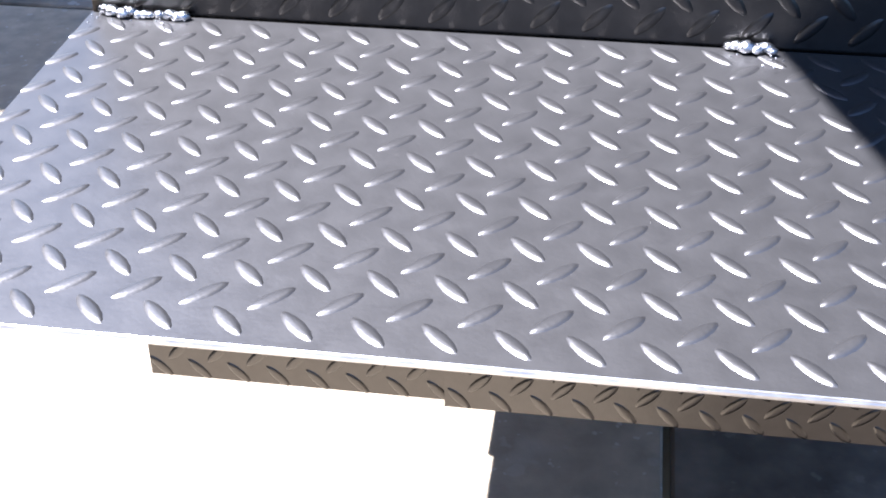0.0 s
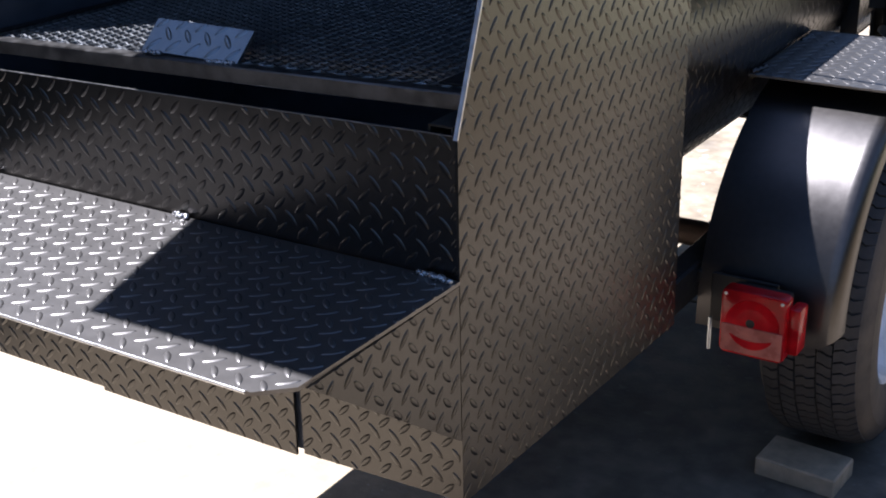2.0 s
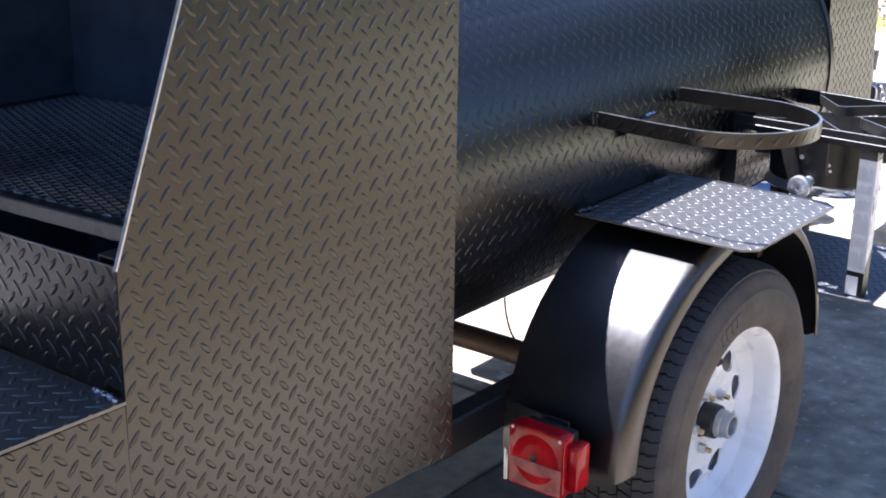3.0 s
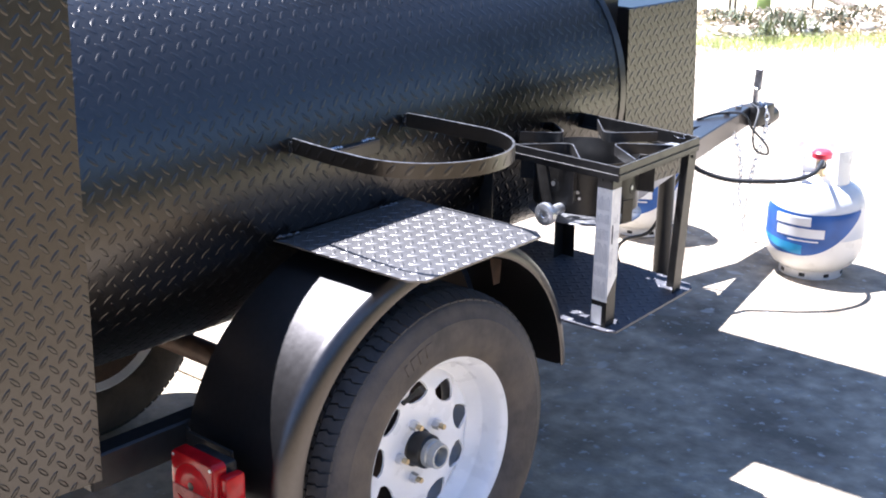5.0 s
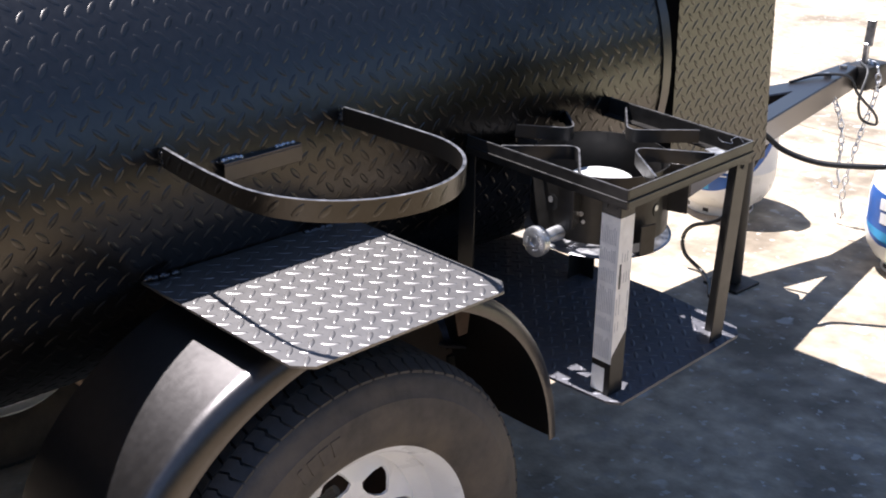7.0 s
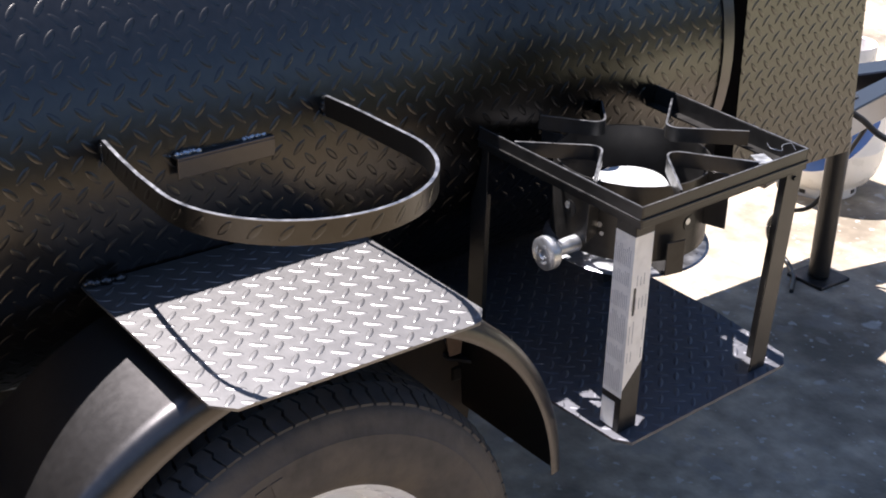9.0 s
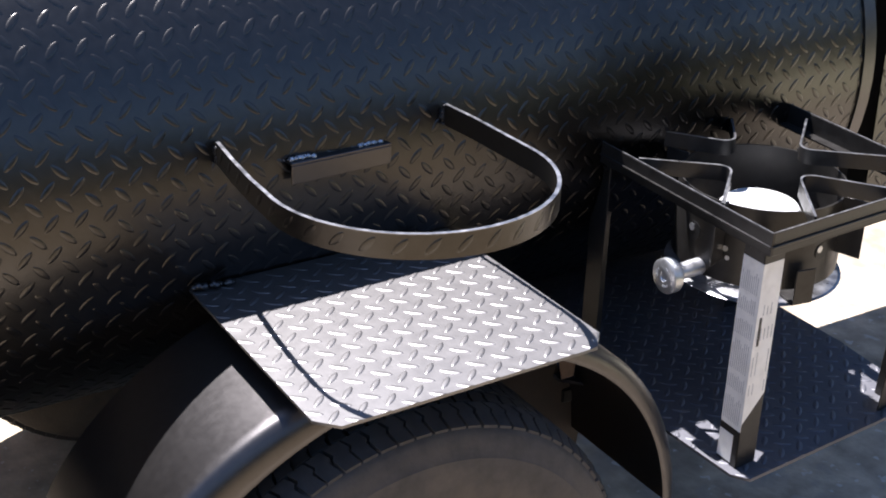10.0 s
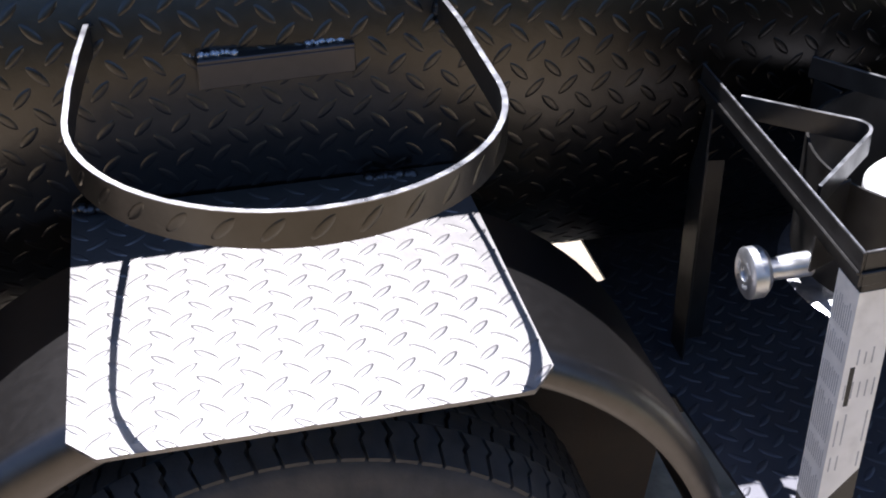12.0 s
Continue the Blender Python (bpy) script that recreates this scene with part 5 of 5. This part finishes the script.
for i in range(9000):
    c = bed(rnd.uniform(-1.6, 4.5), -0.25 + rnd.gauss(0, 0.22), -0.03)
    h, a = rnd.uniform(0.04, 0.085), rnd.uniform(0, 6.3)
    k = len(verts)
    w = Vector((math.cos(a), math.sin(a), 0)) * rnd.uniform(0.003, 0.006)
    verts += [c - w, c + w, c + Vector((rnd.gauss(0, 0.025), rnd.gauss(0, 0.025), h))]
    faces.append((k, k + 1, k + 2))
me = bpy.data.meshes.new("grass")
me.from_pydata(verts, [], faces)
tagged(link_mesh("grass", me, GRASS), "thin sunlit yellow green verge grass", "grass", kind="stuff")
verts, faces = [], []
for i in range(6500):
    u, n = rnd.uniform(0.0, 4.6), rnd.uniform(0.0, 1.3)
    c = bed(u, n + rnd.gauss(0, 0.06), 0.0)
    c.z = 0.01 + 0.12 * math.sin(math.pi * min(1, max(0, n / 1.3))) * rnd.random()
    k = len(verts)
    s = rnd.uniform(0.015, 0.045)
    a = Vector((rnd.gauss(0, 1), rnd.gauss(0, 1), rnd.gauss(0, 0.6))).normalized() * s
    b2 = Vector((rnd.gauss(0, 1), rnd.gauss(0, 1), rnd.gauss(0, 0.6))).normalized() * s * 0.6
    verts += [c - a, c + b2, c + a, c - b2]
    faces.append((k, k + 1, k + 2, k + 3))
me = bpy.data.meshes.new("leaf_litter")
me.from_pydata(verts, [], faces)
tagged(link_mesh("leaf_litter", me, LITTER), "dry brown leaf litter over the planting bed", "leaf litter", kind="stuff")
for i in range(44):
    b = bmesh.new()
    q = bmesh.new()
    bmesh.ops.create_icosphere(q, subdivisions=2, radius=1)
    r = rnd.uniform(0.035, 0.09)
    for v in q.verts:
        v.co *= 1 + 0.25 * noise.noise(v.co * 1.4 + Vector((i * 7.1, 0, 0)))
    at = bed(rnd.uniform(0.0, 4.4), abs(rnd.gauss(0.12, 0.2)), r * 0.3)
    bmesh.ops.transform(q, matrix=Matrix.Translation(at) @ Matrix.Diagonal((r, r * rnd.uniform(0.6, 1), r * rnd.uniform(0.45, 0.75), 1)), verts=q.verts)
    merge(b, q)
    tagged(part("stone", b, STONE, None, "", 70), "rounded grey brown edging stone of the planting bed", "stone", "stones along the planting bed")
PLANT = material("bed_plant_leaf", (0.13, 0.14, 0.08), 0.6, 0.0, 0.4, 4)
for i in range(26):
    foot = bed(rnd.uniform(0.2, 3.4), 0.42 + rnd.gauss(0, 0.18), 0.02)
    verts, faces = [], []
    for j in range(70):
        a, e = rnd.uniform(0, 6.3), rnd.uniform(0.1, 1.2)
        d = Vector((math.cos(a) * math.cos(e), math.sin(a) * math.cos(e), math.sin(e)))
        s = d.cross(Vector((0, 0, 1))).normalized() * rnd.uniform(0.008, 0.018)
        L = rnd.uniform(0.06, 0.20)
        c = foot + Vector((rnd.gauss(0, 0.06), rnd.gauss(0, 0.06), 0))
        k = len(verts)
        verts += [c, c + d * L * 0.6 + s, c + d * L, c + d * L * 0.6 - s]
        faces.append((k, k + 1, k + 2, k + 3))
    me = bpy.data.meshes.new("bed_plant")
    me.from_pydata(verts, [], faces)
    tagged(link_mesh("bed_plant", me, PLANT), "small dull green plant in the stony bed", "plant", "plants in the bed")
cactus = thing("cactus", "prickly pear cactus with flat green pads", "cactus")
CACT = material("cactus_pad", (0.20, 0.27, 0.08), 0.6, 0.0, 0.15, 12)
for px, pz, rr, tilt in ((0.0, 0.09, 0.095, 10), (0.07, 0.235, 0.085, -20), (-0.09, 0.225, 0.08, 30), (0.17, 0.27, 0.075, 15)):
    b = bmesh.new()
    q = bmesh.new()
    bmesh.ops.create_icosphere(q, subdivisions=2, radius=1)
    bmesh.ops.transform(q, matrix=Matrix.Translation((-3.89 + px, 10.72 + 0.6 * px, pz)) @ Matrix.Rotation(radians(tilt), 4, "Y") @ Matrix.Diagonal((rr * 0.8, 0.022, rr, 1)), verts=q.verts)
    merge(b, q)
    part("pad", b, CACT, cactus, "", 70)
log = thing("log", "weathered brown log lying in the bed", "log")
b = bmesh.new()
tube(b, curve_points([(-3.78, 11.74, 0.10), (-3.62, 11.60, 0.10), (-3.42, 11.42, 0.07), (-3.22, 11.24, 0.05)], 6), 0.05, 10)
part("trunk", b, BARK, log)
for x, y, lean in ((-3.97, 10.22, 0.03), (-3.93, 10.26, -0.03), (-3.58, 11.085, 0.04)):
    t = thing("sapling", "thin bare sapling stem rising from the bed", "sapling", "saplings in the bed")
    b = bmesh.new()
    rod(b, (x, y, -0.02), (x + lean * 2.2, y, 2.2), 0.014, 8, 0.006)
    part("stem", b, BARK, t)
    for k in range(5):
        b = bmesh.new()
        z = 1.2 + 0.2 * k
        a = k * 2.4
        rod(b, (x + lean * z, y, z), (x + lean * z + 0.3 * math.cos(a), y + 0.3 * math.sin(a), z + 0.28), 0.006, 6, 0.003)
        part("twig", b, BARK, t)

# unseen dense hedge added on the open sides to darken reflections and block sky
hedge = thing("hedge", "unseen dense dark green hedge added to darken the reflections", "hedge", kind="structure")
b = bmesh.new()
box(b, (5.6, -9.0, 0.0), (6.6, 12.0, 1.9))
box(b, (1.2, 13.5, 0.0), (6.6, 14.5, 8.0))
box(b, (-3.4, -9.0, 0.0), (5.6, -8.0, 1.9))
part("core", b, LEAF, hedge)
verts, faces = [], []
for i in range(22000):
    x, y, z = 5.6 - abs(rnd.gauss(0, 0.22)), rnd.uniform(-9, 12), rnd.uniform(0.0, 2.05)
    c = Vector((x, y, z))
    if i % 4 == 0:
        c = Vector((rnd.uniform(-3.4, 5.6), -8.0 + abs(rnd.gauss(0, 0.22)), z))
    elif i % 4 == 1:
        c = Vector((rnd.uniform(1.0, 6.6), 13.5 - abs(rnd.gauss(0, 0.3)), z * 4.1))
    u = Vector((rnd.gauss(0, 1), rnd.gauss(0, 1), rnd.gauss(0, 1))).normalized() * rnd.uniform(0.06, 0.13)
    v = Vector((rnd.gauss(0, 1), rnd.gauss(0, 1), rnd.gauss(0, 1))).normalized() * rnd.uniform(0.04, 0.08)
    k = len(verts)
    verts += [c - u, c + v, c + u, c - v]
    faces.append((k, k + 1, k + 2, k + 3))
me = bpy.data.meshes.new("leaves")
me.from_pydata(verts, [], faces)
tagged(link_mesh("leaves", me, LEAF, hedge), kind="stuff")
